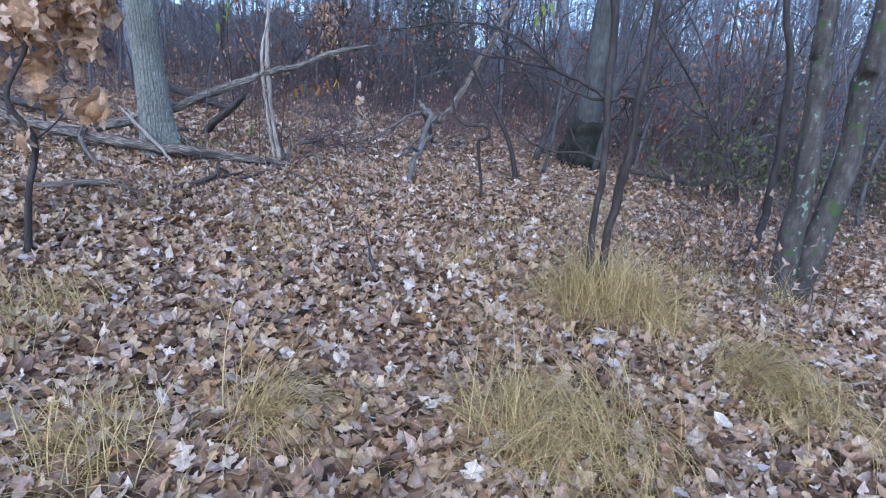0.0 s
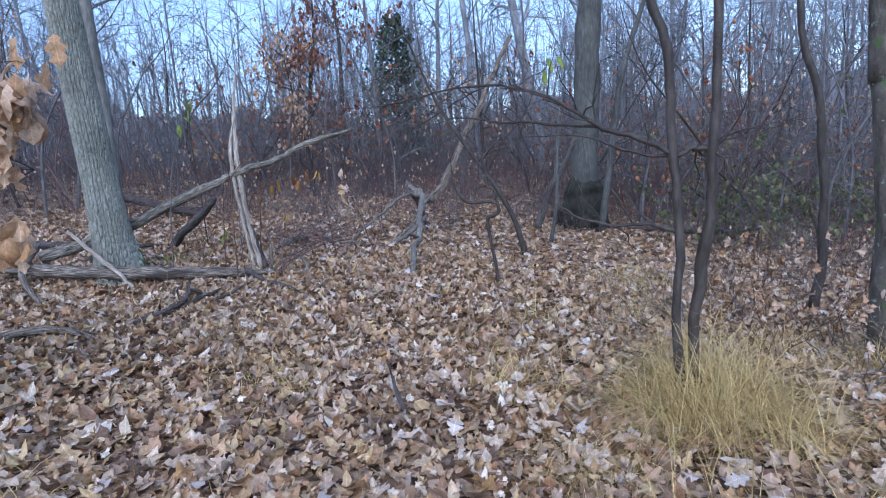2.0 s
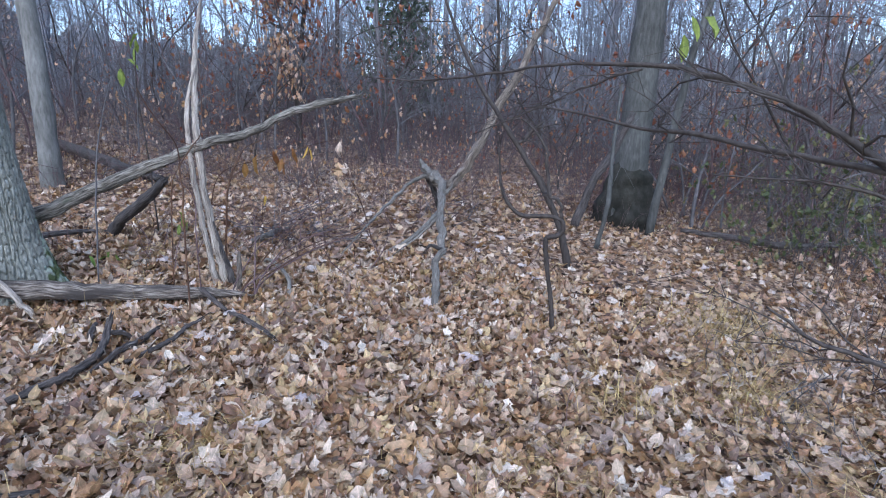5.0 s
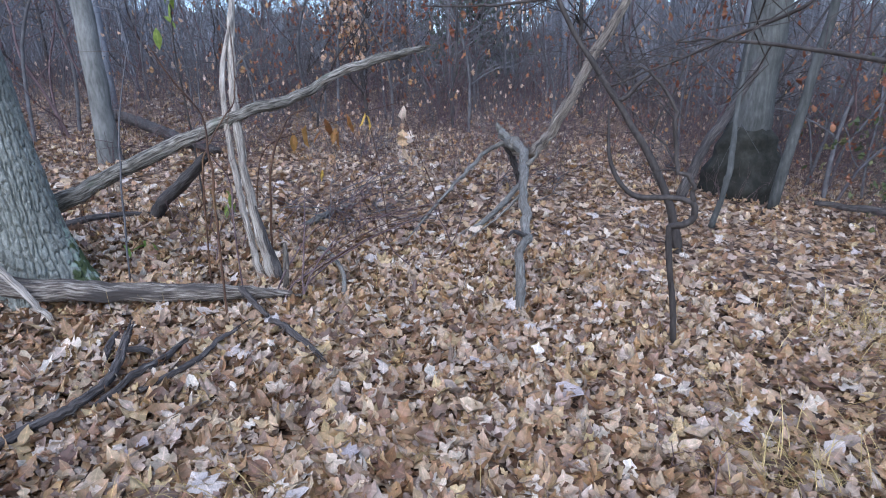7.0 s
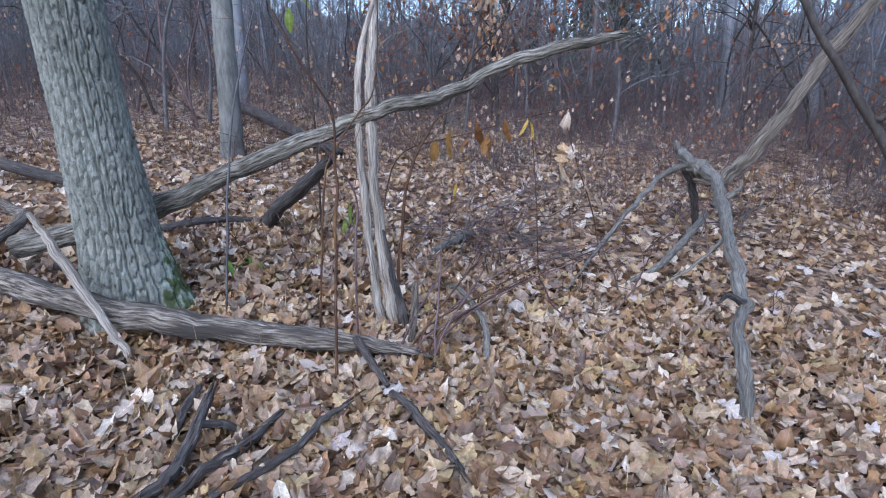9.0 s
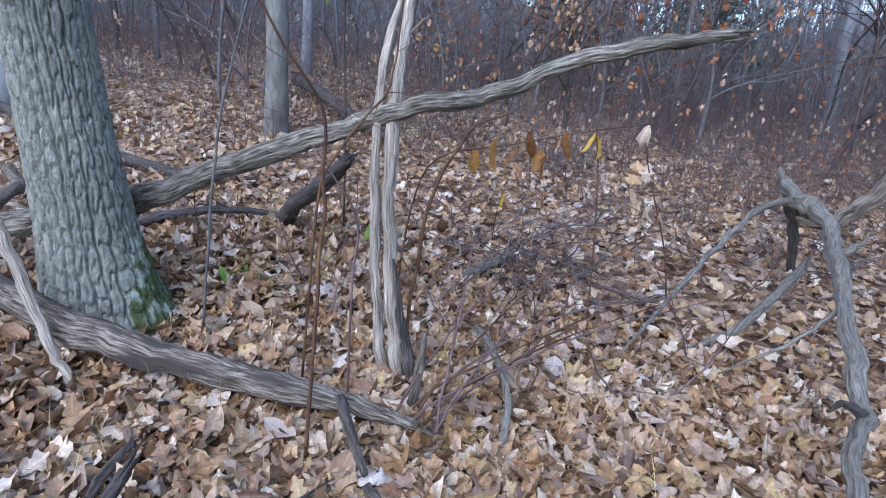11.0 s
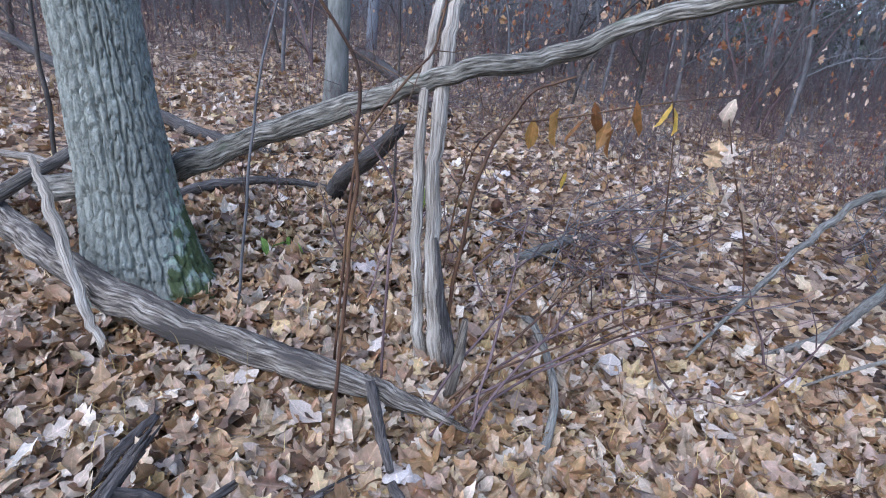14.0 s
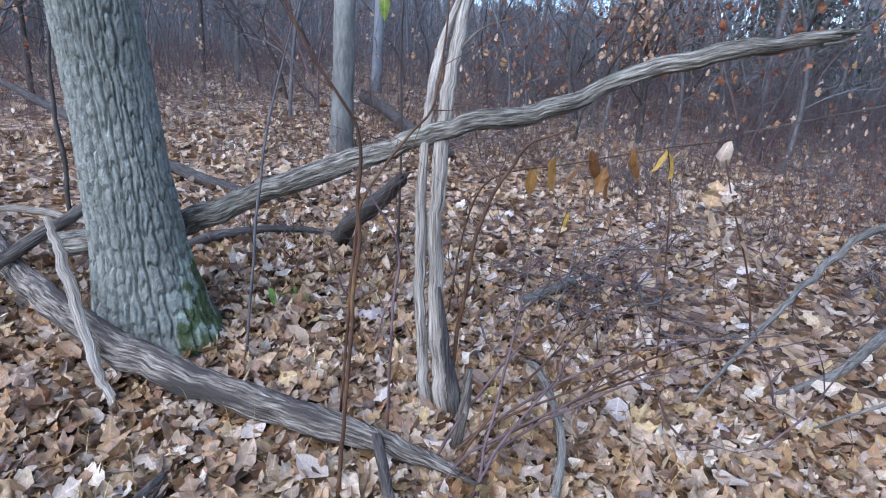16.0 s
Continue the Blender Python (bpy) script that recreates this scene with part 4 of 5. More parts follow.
def build_backdrop():
    """The skyline of the wood beyond sixty metres: an uneven wall of tree tops."""
    rng = np.random.default_rng(23)
    n = 2600
    ang = np.linspace(-3.4, 3.0, n)
    swell = 7 + 1.5 * np.sin(ang * 5.1) + 1.2 * np.sin(ang * 13 + 1)
    bumps = np.convolve(rng.normal(0, 1, n), np.hanning(25) / 5, "same")
    top = swell + 0.9 * bumps + rng.uniform(0, 0.5, n)
    d = 72 + 2 * np.sin(ang * 40)
    x, y = -1.5 + np.sin(ang) * d, 3 + np.cos(ang) * d
    z = ground_z(x, y)
    v = np.concatenate([np.stack([x, y, z - 2], -1), np.stack([x, y, z + top], -1)])
    f = [(i, i + 1, n + i + 1, n + i) for i in range(n - 1)]
    # The blue-grey of the wall carries the distance haze in its base colour.
    ob = part("backdrop", Geo().add(v, f), material("hazed_distant_wood", [(0.17, 0.175, 0.19), (0.24, 0.245, 0.265), (0.31, 0.32, 0.345)], (0.6, 0.6, 0.12), 1.0, 0.1, 5), smooth=False)
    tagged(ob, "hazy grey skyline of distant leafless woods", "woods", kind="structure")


plant_wood()
build_far_woods()
build_backdrop()


# ---- undergrowth ----
def shrub(name, label, height, seed, mat, stems=9, leaves=0, leaf_mat=None, spread=0.5, kids=3):
    rng = np.random.default_rng(seed)
    ob = thing(name, (0, 0, 0), label, "shrub", "shrubs of the undergrowth")
    geo, ends = Geo(), []
    for k in range(stems):
        a = rng.uniform(0, 6.28)
        at = (rng.normal(0, 0.18), rng.normal(0, 0.18), -0.03)
        ends += twigs(geo, at, (math.cos(a) * spread, math.sin(a) * spread, 1), height * rng.uniform(0.5, 1.0), 0.0048, rng, 2, 4, 0.28, kids=kids)
    tagged(part("brushwood", geo, mat, ob), kind="stuff")
    if leaves:
        e = np.array(ends)
        at = e[rng.integers(0, len(e), leaves)] + rng.normal(0, 0.04, (leaves, 3))
        many_leaves("leaves", at, rng.uniform(0.05, 0.1, leaves), leaf_mat, rng, parent=ob, hang=True)
    return ob


def plant_shrubs():
    rng = np.random.default_rng(41)
    kinds = [shrub("shrub", "dense leafless shrub with reddish twigs", 1.1, 51, RED_TWIG),
             shrub("shrub", "tall leafless shrub with reddish twigs", 1.7, 52, RED_TWIG, 11),
             shrub("shrub", "leafless grey twiggy shrub", 1.5, 53, GREY_TWIG, 11),
             shrub("shrub", "reddish shrub with a few brown leaves", 1.3, 54, RED_TWIG, 12, 40, RED_LEAF),
             shrub("shrub", "shrub with pale tan leaves still hanging", 1.6, 55, GREY_TWIG, 10, 26, TAN_LEAF)]
    first = [True] * len(kinds)
    n = 0
    while n < 300:
        ang = rng.uniform(-1.6, 0.75)
        near = np.interp(ang, [-1.6, -1.0, -0.75, -0.5, -0.2, 0.0, 0.2, 0.5, 0.8], [8.0, 7.5, 6.6, 5.8, 6.0, 6.8, 7.2, 7.4, 7.4])
        dist = near + rng.exponential(4.5)
        if dist > 26:
            continue
        x, y = -1.5 + math.sin(ang) * dist, 3.0 + math.cos(ang) * dist
        if ang < -0.62 and rng.uniform() < (0.72 if dist < 9 else 0.4):
            continue
        if (x + 2.8) ** 2 + (y - 6.2) ** 2 < 1.9:
            continue
        k = int(rng.choice(len(kinds), p=[0.22, 0.13, 0.31, 0.17, 0.17]))
        small = 0.35 + 0.65 * min(1.0, (dist - near) / 5.0)
        if dist - near < 3.0 and rng.uniform() < 0.4:
            continue
        place(kinds[k], x, y, small * rng.uniform(0.75, 1.3), rng.uniform(0, 6.28), not first[k])
        first[k] = False
        n += 1


plant_shrubs()


def plant_brush():
    """Head-high saplings that fill the wood behind the shrubs, and seedlings in the clearing."""
    rng = np.random.default_rng(45)
    kinds = [bare_tree("brush_sapling", "thin leafless sapling with fine grey twigs", 4.0, 0.018, 81, GREY_TWIG, 13, 0.1, first=0.1, wobble=0.2),
             bare_tree("brush_sapling", "leafless sapling with fine reddish twigs", 3.2, 0.014, 82, RED_TWIG, 13, 0.12, first=0.08, wobble=0.2),
             bare_tree("brush_sapling", "dark crooked leafless sapling", 3.6, 0.02, 83, DARK_BARK, 11, 0.2, first=0.15, wobble=0.3),
             bare_tree("brush_sapling", "thin sapling with russet leaves still hanging", 3.4, 0.016, 84, GREY_TWIG, 11, 0.1, 70, RED_LEAF, first=0.15, wobble=0.2)]
    first = [True] * len(kinds)
    n = 0
    while n < 330:
        ang = rng.uniform(-1.6, 0.8)
        near = np.interp(ang, [-1.6, -1.0, -0.75, -0.5, -0.2, 0.0, 0.2, 0.5, 0.8], [9, 9, 9, 9, 9, 9, 8.0, 7.2, 7.0])
        dist = near + rng.exponential(7.0)
        if dist > 32:
            continue
        x, y = -1.5 + math.sin(ang) * dist, 3.0 + math.cos(ang) * dist
        if abs(x + 1.3 - (y - 3) * 0.2) < 0.75 and y < 10.6:
            continue
        if ang < -0.62 and dist < 13 and rng.uniform() < 0.6:
            continue
        k = int(rng.choice(4, p=[0.42, 0.3, 0.14, 0.14]))
        place(kinds[k], x, y, rng.uniform(0.6, 1.3), rng.uniform(0, 6.28), not first[k], rng.normal(0, 0.12))
        first[k] = False
        n += 1
    small = [shrub("seedling", "small bare reddish seedling among fallen leaves", 0.5, 91, RED_TWIG, 3, kids=2),
             shrub("seedling", "small bare brown seedling among fallen leaves", 0.38, 92, CANE, 2, kids=2),
             shrub("seedling", "small seedling with one or two tan leaves", 0.42, 93, CANE, 2, 3, TAN_LEAF, kids=2)]
    first = [True] * 3
    for k in range(84):
        x, y = (rng.uniform(-5.2, -0.6), rng.uniform(6.1, 9.2)) if k < 70 else (rng.uniform(-1, 2.2), rng.uniform(2.6, 6.5))
        j = k % 3
        place(small[j], x, y, rng.uniform(0.5, 1.2) * (1 if k < 70 else 0.6), rng.uniform(0, 6.28), not first[j])
        first[j] = False


plant_brush()


def plant_evergreens():
    """Low shrubs that keep olive leaves, on the downhill side."""
    rng = np.random.default_rng(45)
    kinds = [shrub("olive_shrub", "low shrub with small olive-green leaves", 1.2, 57, GREY_TWIG, 9, 260, OLIVE_LEAF), shrub("olive_shrub", "tall thin shrub with sparse olive leaves", 1.9, 58, GREY_TWIG, 8, 200, OLIVE_LEAF)]
    for k in range(26):
        x, y = rng.uniform(1.6, 7.0), rng.uniform(8.6, 14)
        place(kinds[k % 2], x, y, rng.uniform(0.6, 1.1), rng.uniform(0, 6.28), k > 1)


plant_evergreens()


def plant_weeds():
    """Dry upright weed stalks about the twin stems and the downhill edge."""
    rng = np.random.default_rng(46)
    kinds = [shrub("dry_weed", "thin upright dry weed stalks, straw brown", 0.9, 101, CANE, 6, 14, TAN_LEAF, 0.2, 2),
             shrub("dry_weed", "sparse grey-brown weed stalks among leaves", 0.75, 102, GREY_TWIG, 5, 8, TAN_LEAF, 0.25, 2)]
    for k in range(30):
        x, y = (rng.uniform(0.3, 1.7), rng.uniform(4.3, 6.3)) if k < 20 else (rng.uniform(1.6, 3.6), rng.uniform(6.4, 8.5))
        place(kinds[k % 2], x, y, rng.uniform(0.55, 1.25), rng.uniform(0, 6.28), k > 1)


plant_weeds()


def many_twigs(name, roots, ways, lengths, radii, mat):
    """Thin bent twigs in one mesh: three-sided, two pieces each."""
    n = len(roots)
    rng = np.random.default_rng(n)
    ways = ways / np.linalg.norm(ways, axis=1)[:, None]
    mids = roots + ways * (lengths * 0.5)[:, None]
    bent = ways + rng.normal(0, 0.22, (n, 3))
    tips = mids + bent / np.linalg.norm(bent, axis=1)[:, None] * (lengths * 0.5)[:, None]
    side = np.cross(ways, (0.4, 0.9, 0.15))
    side /= np.linalg.norm(side, axis=1)[:, None]
    other = np.cross(ways, side)
    rows = []
    for at, size in ((roots, 1.0), (mids, 0.65), (tips, 0.2)):
        for a in (0, 2.094, 4.189):
            rows.append(at + (math.cos(a) * side + math.sin(a) * other) * (radii * size)[:, None])
    v = np.stack(rows, 1).reshape(-1, 3)
    quad = np.array([(3 * i + k, 3 * i + (k + 1) % 3, 3 * i + 3 + (k + 1) % 3, 3 * i + 3 + k) for i in range(2) for k in range(3)])
    f = (quad[None] + (np.arange(n) * 9)[:, None, None]).reshape(-1, 4)
    me = bpy.data.meshes.new(name)
    me.vertices.add(len(v))
    me.vertices.foreach_set("co", v.astype(np.float32).ravel())
    me.loops.add(len(f) * 4)
    me.loops.foreach_set("vertex_index", f.astype(np.int32).ravel())
    me.polygons.add(len(f))
    me.polygons.foreach_set("loop_start", (np.arange(len(f)) * 4).astype(np.int32))
    me.update(calc_edges=True)
    me.materials.append(mat)
    return new(name, me), mids, tips


def build_thicket(name, label, seed, count, near, deep, low, high, radius, mat, kids):
    """Brush too fine and dense to count: stems with forked side twigs."""
    rng = np.random.default_rng(seed)
    ang = rng.uniform(-1.65, 0.85, count)
    dist = near + deep * rng.uniform(0, 1, count) ** 0.85
    clump = np.sin(ang * 23 + dist) * np.sin(dist * 1.3 + ang * 9)
    keep = (clump > rng.uniform(-1, 0.4, count)) & ~((ang < -0.6) & (dist < 14) & (rng.uniform(0, 1, count) < 0.5))
    ang, dist = ang[keep], dist[keep]
    x, y = -1.5 + np.sin(ang) * dist, 3.0 + np.cos(ang) * dist
    n = len(x)
    roots = np.stack([x, y, ground_z(x, y) - 0.02], -1)
    lengths = rng.uniform(low, high, n) * np.clip(0.45 + (dist - near) / 6, 0.45, 1)
    ways = np.append(rng.normal(0, 0.28, (n, 2)), np.ones((n, 1)), axis=1)
    base = thing(name, (0, 0, 0), label, "brush", kind="stuff")
    stems, mids, tips = many_twigs("stems", roots, ways, lengths, np.full(n, radius), mat)
    stems.parent = base
    pick = np.tile(np.arange(n), kids)
    t = rng.uniform(0.1, 1.0, len(pick))[:, None]
    start = mids[pick] * (1 - t) + tips[pick] * t
    way = ways[pick] + rng.normal(0, 0.75, (len(pick), 3))
    sprays, _, _ = many_twigs("sprays", start, way, lengths[pick] * rng.uniform(0.2, 0.5, len(pick)), np.full(len(pick), radius * 0.55), mat)
    sprays.parent = base


def build_canopy():
    """The lattice of bare poles and twigs that stands against the sky."""
    rng = np.random.default_rng(49)
    n = 2000
    ang, dist = rng.uniform(-1.7, 0.95, n), 15 + 40 * rng.uniform(0, 1, n) ** 0.8
    keep = ~((ang > -0.7) & (ang < -0.46) & (rng.uniform(0, 1, n) < 0.7))
    keep &= (ang > 0.05) | (rng.uniform(0, 1, n) < 0.65)
    ang, dist = ang[keep], dist[keep]
    n = len(ang)
    x, y = -1.5 + np.sin(ang) * dist, 3.0 + np.cos(ang) * dist
    base = thing("far_canopy", (0, 0, 0), "lattice of bare poles and twigs against the sky", "woods", kind="stuff")
    height = rng.uniform(3.5, 7, n) + dist * 0.1 + 2.0 * (ang > 0.05)
    ways = np.append(rng.normal(0, 0.07, (n, 2)), np.ones((n, 1)), axis=1)
    poles, mids, tips = many_twigs("poles", np.stack([x, y, ground_z(x, y) - 0.2], -1), ways, height, rng.uniform(0.02, 0.06, n), HAZED_BARK)
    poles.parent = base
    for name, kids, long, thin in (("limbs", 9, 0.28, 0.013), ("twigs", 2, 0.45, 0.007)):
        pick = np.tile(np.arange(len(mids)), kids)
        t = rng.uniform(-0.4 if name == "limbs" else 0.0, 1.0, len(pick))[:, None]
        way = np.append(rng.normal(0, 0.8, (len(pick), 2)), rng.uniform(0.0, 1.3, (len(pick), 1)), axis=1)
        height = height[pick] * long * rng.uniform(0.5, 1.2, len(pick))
        spray, mids, tips = many_twigs(name, mids[pick] * (1 - t) + tips[pick] * t, way, height, np.full(len(pick), thin), HAZED_BARK)
        spray.parent = base


build_canopy()
build_thicket("red_thicket", "low dense brush of fine reddish twigs", 47, 22000, 6.4, 15, 0.3, 0.95, 0.0035, RED_TWIG, 2)
build_thicket("grey_thicket", "tall dense brush of fine grey-brown twigs", 48, 13000, 10.5, 22, 1.0, 3.0, 0.006, GREY_TWIG, 3)


# ---- leaf litter and dry grass ----
def build_litter():
    rng = np.random.default_rng(61)
    n = 29000
    x, y = rng.uniform(-6.2, 3.2, n), rng.uniform(0.6, 7.2, n)
    x, y = np.append(x, rng.uniform(-5.0, -0.8, 9000)), np.append(y, rng.uniform(3.6, 7.0, 9000))
    p = np.stack([x, y, ground_z(x, y) + rng.uniform(0.004, 0.045, len(x))], -1)
    ob = many_leaves("leaf_litter", p, 0.052 + 0.085 * rng.uniform(0, 1, len(x)) ** 1.3, LITTER, rng, 0.4)
    tagged(ob, "thick litter of brown and tan oak leaves", "leaves", kind="stuff")
    n = 44000
    x, y = rng.uniform(-9, 5.5, n), rng.uniform(-1.5, 11.5, n)
    out = ~((x > -6.2) & (x < 3.2) & (y < 7.2) & (y > 0.6))
    x, y = x[out], y[out]
    p = np.stack([x, y, ground_z(x, y) + rng.uniform(0.004, 0.045, len(x))], -1)
    ob = many_leaves("outer_leaf_litter", p, 0.05 + 0.065 * rng.uniform(0, 1, len(x)), LITTER, rng, 0.45, shapes=FAR_LEAVES)
    tagged(ob, "brown leaf litter behind the fallen logs", "leaves", kind="stuff")
    n = 14000
    x, y = rng.uniform(-5.6, 2.4, n), rng.uniform(0.8, 6.8, n)
    p = np.stack([x, y, ground_z(x, y) + rng.uniform(0.02, 0.05, n)], -1)
    ob = many_leaves("leaf_fragments", p, rng.uniform(0.02, 0.06, n), LITTER, rng, 0.7, shapes=FAR_LEAVES)
    tagged(ob, "crumbled fragments of dry leaves in the litter", "leaves", kind="stuff")
    n = 26000
    ang, dist = rng.uniform(-2.2, 1.2, n), 6 + 34 * rng.uniform(0, 1, n) ** 0.8
    x, y = -1.5 + np.sin(ang) * dist, 3 + np.cos(ang) * dist
    far = ~((x > -9) & (x < 5.5) & (y < 11.5))
    x, y = x[far], y[far]
    p = np.stack([x, y, ground_z(x, y) + rng.uniform(0.005, 0.05, len(x))], -1)
    ob = many_leaves("far_leaf_litter", p, rng.uniform(0.1, 0.19, len(x)), LITTER, rng, 0.3, shapes=FAR_LEAVES)
    tagged(ob, "brown leaf litter far back under the trees", "leaves", kind="stuff")


def build_grass():
    rng = np.random.default_rng(71)
    tufts = [(0.2, 3.5, 0.2, 520, 0.5), (0.42, 3.62, 0.2, 560, 0.52), (0.1, 3.85, 0.18, 260, 0.45), (0.48, 3.98, 0.26, 420, 0.45), (0.62, 3.5, 0.18, 300, 0.4), (0.22, 2.2, 0.36, 760, 0.36), (-0.1, 2.02, 0.18, 360, 0.34), (-1.15, 1.78, 0.14, 260, 0.3), (1.02, 3.05, 0.2, 380, 0.36), (1.32, 2.9, 0.26, 420, 0.38),
             (-2.59, 2.1, 0.3, 360, 0.26), (-1.57, 1.4, 0.22, 300, 0.26), (-0.69, 3.8, 0.22, 150, 0.2), (1.2, 5.0, 0.3, 260, 0.3), (-0.3, 3.1, 0.25, 150, 0.18), (-2.0, 3.6, 0.25, 130, 0.16), (-2.5, 4.2, 0.2, 160, 0.12), (1.75, 4.7, 0.2, 260, 0.32), (-0.5, 5.2, 0.3, 140, 0.18), (0.2, 5.6, 0.35, 230, 0.25), (-1.1, 4.4, 0.25, 130, 0.15), (0.3, 6.6, 0.5, 320, 0.3)]
    for tx, ty, spread, count, height in tufts:
        count = int(count * 1.5)
        ob = thing("grass_tuft", (tx, ty, gz(tx, ty)), "clump of dry straw-coloured grass in leaf litter", "grass", "dry grass clumps")
        r = rng.normal(0, spread * 0.55, (count, 2))
        x, y = tx + r[:, 0], ty + r[:, 1]
        roots = np.stack([x, y, ground_z(x, y)], -1)
        many_blades("blade_clump", roots, np.abs(rng.normal(height * 1.1, height * 0.45, count)) + 0.07, 0.0022, STRAW, rng, 0.95, 2.0, ob, 6, rng.uniform(0, 6.28))["kind"] = "stuff"
    n = 6000
    x, y = rng.uniform(-4, 4, n), rng.uniform(0.3, 7, n)
    keep = np.sin(x * 2.3 + 1) * np.sin(y * 2.9 + x) > 0.15
    x, y = x[keep], y[keep]
    roots = np.stack([x, y, ground_z(x, y)], -1)
    ob = many_blades("sparse_grass", roots, np.abs(rng.normal(0.12, 0.06, len(x))) + 0.04, 0.0018, STRAW, rng, 0.6, 1.2)
    tagged(ob, "thin dry grass blades scattered through leaves", "grass", kind="stuff")


build_litter()
build_grass()


# ---- small growth and loose wood ----
def cane(name, pts, r, mat, label, twig=2, seed=0, category="cane"):
    rng = np.random.default_rng(seed)
    ob = thing(name, pts[0], label, category)
    geo = Geo()
    line, rad = tube(geo, pts, [r, r * 0.85, r * 0.45], 6 if r < 0.02 else 16, 5, 0.12, seed, kink=0.6 if r < 0.02 else 0.06, ridges=0 if r < 0.02 else 0.1)
    part("stem", geo, mat, ob)
    for k in range(twig):
        g2 = Geo()
        i = int(len(line) * rng.uniform(0.45, 0.95))
        twigs(g2, line[i], rng.normal(0, 0.6, 3) + np.array([0, 0, 0.5]), rng.uniform(0.15, 0.4), rad[i] * 0.5, rng, 1, 4)
        part("twig", g2, mat, ob)
    return ob


cane("upright_cane", [(-3.27, 5.30, 0.6), (-3.30, 5.36, 1.01), (-3.30, 5.39, 1.38), (-3.30, 5.39, 1.57), (-3.31, 5.39, 1.72), (-3.36, 5.30, 1.87), (-3.41, 5.23, 2.04)], 0.0065, CANE, "brown upright cane bent over near its top", 3, 1)
cane("arching_cane", [(-3.52, 5.5, 0.68), (-3.48, 5.52, 1.3), (-3.45, 5.54, 1.5), (-3.38, 5.62, 1.66), (-3.33, 5.68, 1.76), (-3.31, 5.70, 1.92), (-3.31, 5.71, 2.15)], 0.005, CANE, "thin yellow-brown cane beside the snag", 3, 2)
cane("dark_cane", [(-3.36, 5.88, 0.62), (-3.34, 5.89, 0.98), (-3.31, 5.92, 1.34), (-3.25, 5.98, 1.56), (-3.19, 6.03, 1.67), (-3.1, 6.1, 1.72)], 0.008, CANE, "dark cane rising behind the snag", 3, 3)
cane("thin_cane", [(-3.38, 5.60, 0.62), (-3.38, 5.60, 1.09), (-3.37, 5.61, 1.33), (-3.43, 5.55, 1.49), (-3.47, 5.50, 1.58)], 0.005, RED_TWIG, "thin reddish cane beside the log", 2, 4)
cane("grey_cane", [(-4.04, 5.43, 0.72), (-4.02, 5.48, 1.24), (-4.00, 5.52, 1.56), (-3.97, 5.58, 1.85), (-3.9, 5.62, 2.1)], 0.006, GREY_TWIG, "thin grey upright cane before the leaning log", 3, 5)
cane("slender_sapling", [(-6.15, 5.4, 0.85), (-6.2, 5.4, 1.3), (-6.22, 5.42, 1.75), (-6.3, 5.5, 2.6)], 0.016, DARK_BARK, "thin dark upright stem beside the oak", 3, 8, "sapling")
cane("wood_post", [(-3.19, 5.73, 0.6), (-3.17, 5.75, 0.8), (-3.16, 5.75, 0.95)], 0.026, DEAD_WOOD, "short broken stub of grey wood, upright", 0, 6, "stub")
for k in range(9):
    rng = np.random.default_rng(200 + k)
    a = np.array([-3.12 + rng.normal(0, 0.07), 5.66 + rng.normal(0, 0.08), 0.64])
    e = np.array([-2.9 + rng.normal(0, 0.22), 6.6 + rng.normal(0, 0.3), 0.95 + rng.normal(0, 0.12)])
    m = a * 0.5 + e * 0.5 + np.array([rng.normal(0, 0.05), 0, 0.12 + rng.normal(0, 0.05)])
    tagged(cane("bramble_cane", [a, a * 0.75 + m * 0.25 + (0, 0, 0.06), m, e], 0.0055, RED_TWIG if k % 3 else CANE, "long reddish bramble cane arching over leaves", 2, 300 + k), group="bramble canes")


def ground_stick(name, pts, radii, mat, label, seed, sides=9):
    pts = [(x, y, gz(x, y) + h) for x, y, h in pts]
    return dead_limb(name, [(pts, radii)], mat, label, "stick", sides, seed)


ground_stick("fallen_stick", [(-4.27, 5.73, 0.02), (-4.09, 5.92, 0.035), (-3.87, 6.12, 0.02)], [0.02, 0.022, 0.014], DEAD_WOOD, "grey stick lying on leaves behind log", 21)
ground_stick("grey_stick", [(-3.66, 6.6, 0.03), (-3.58, 6.8, 0.06), (-3.55, 7.1, 0.07), (-3.53, 7.38, 0.03)], [0.022, 0.03, 0.03, 0.018], LICHEN_WOOD, "thick mossy grey stick lying on leaves", 41, 14)
ground_stick("curved_stick", [(-3.3, 6.3, 0.04), (-3.17, 6.2, 0.12), (-3.01, 6.06, 0.13), (-2.88, 5.92, 0.1), (-2.78, 5.7, 0.02)], [0.01, 0.014, 0.016, 0.016, 0.014], LICHEN_WOOD, "curved bluish-grey stick arching over leaves", 42, 12)
ground_stick("dark_limb", [(-9.2, 5.6, 0.55), (-8.1, 5.92, 0.3), (-7.1, 6.2, 0.12), (-6.23, 6.45, 0.06), (-5.75, 6.62, 0.03)], [0.03, 0.045, 0.055, 0.05, 0.03], DARK_WOOD, "long dark limb lying behind the oak", 22, 12)
ground_stick("dark_limb", [(-5.2, 5.6, 0.04), (-5.15, 5.9, 0.07), (-5.0, 6.2, 0.1), (-4.8, 6.5, 0.05)], [0.03, 0.034, 0.028, 0.012], DARK_WOOD, "crooked dark branch on the ground by oak", 23)
ground_stick("grey_limb", [(-2.5, 6.9, 0.02), (-2.32, 7.25, 0.06), (-2.21, 7.69, 0.12), (-2.1, 8.1, 0.25)], [0.016, 0.024, 0.028, 0.028], LICHEN_WOOD, "grey lichened limb lying on leaves", 24)
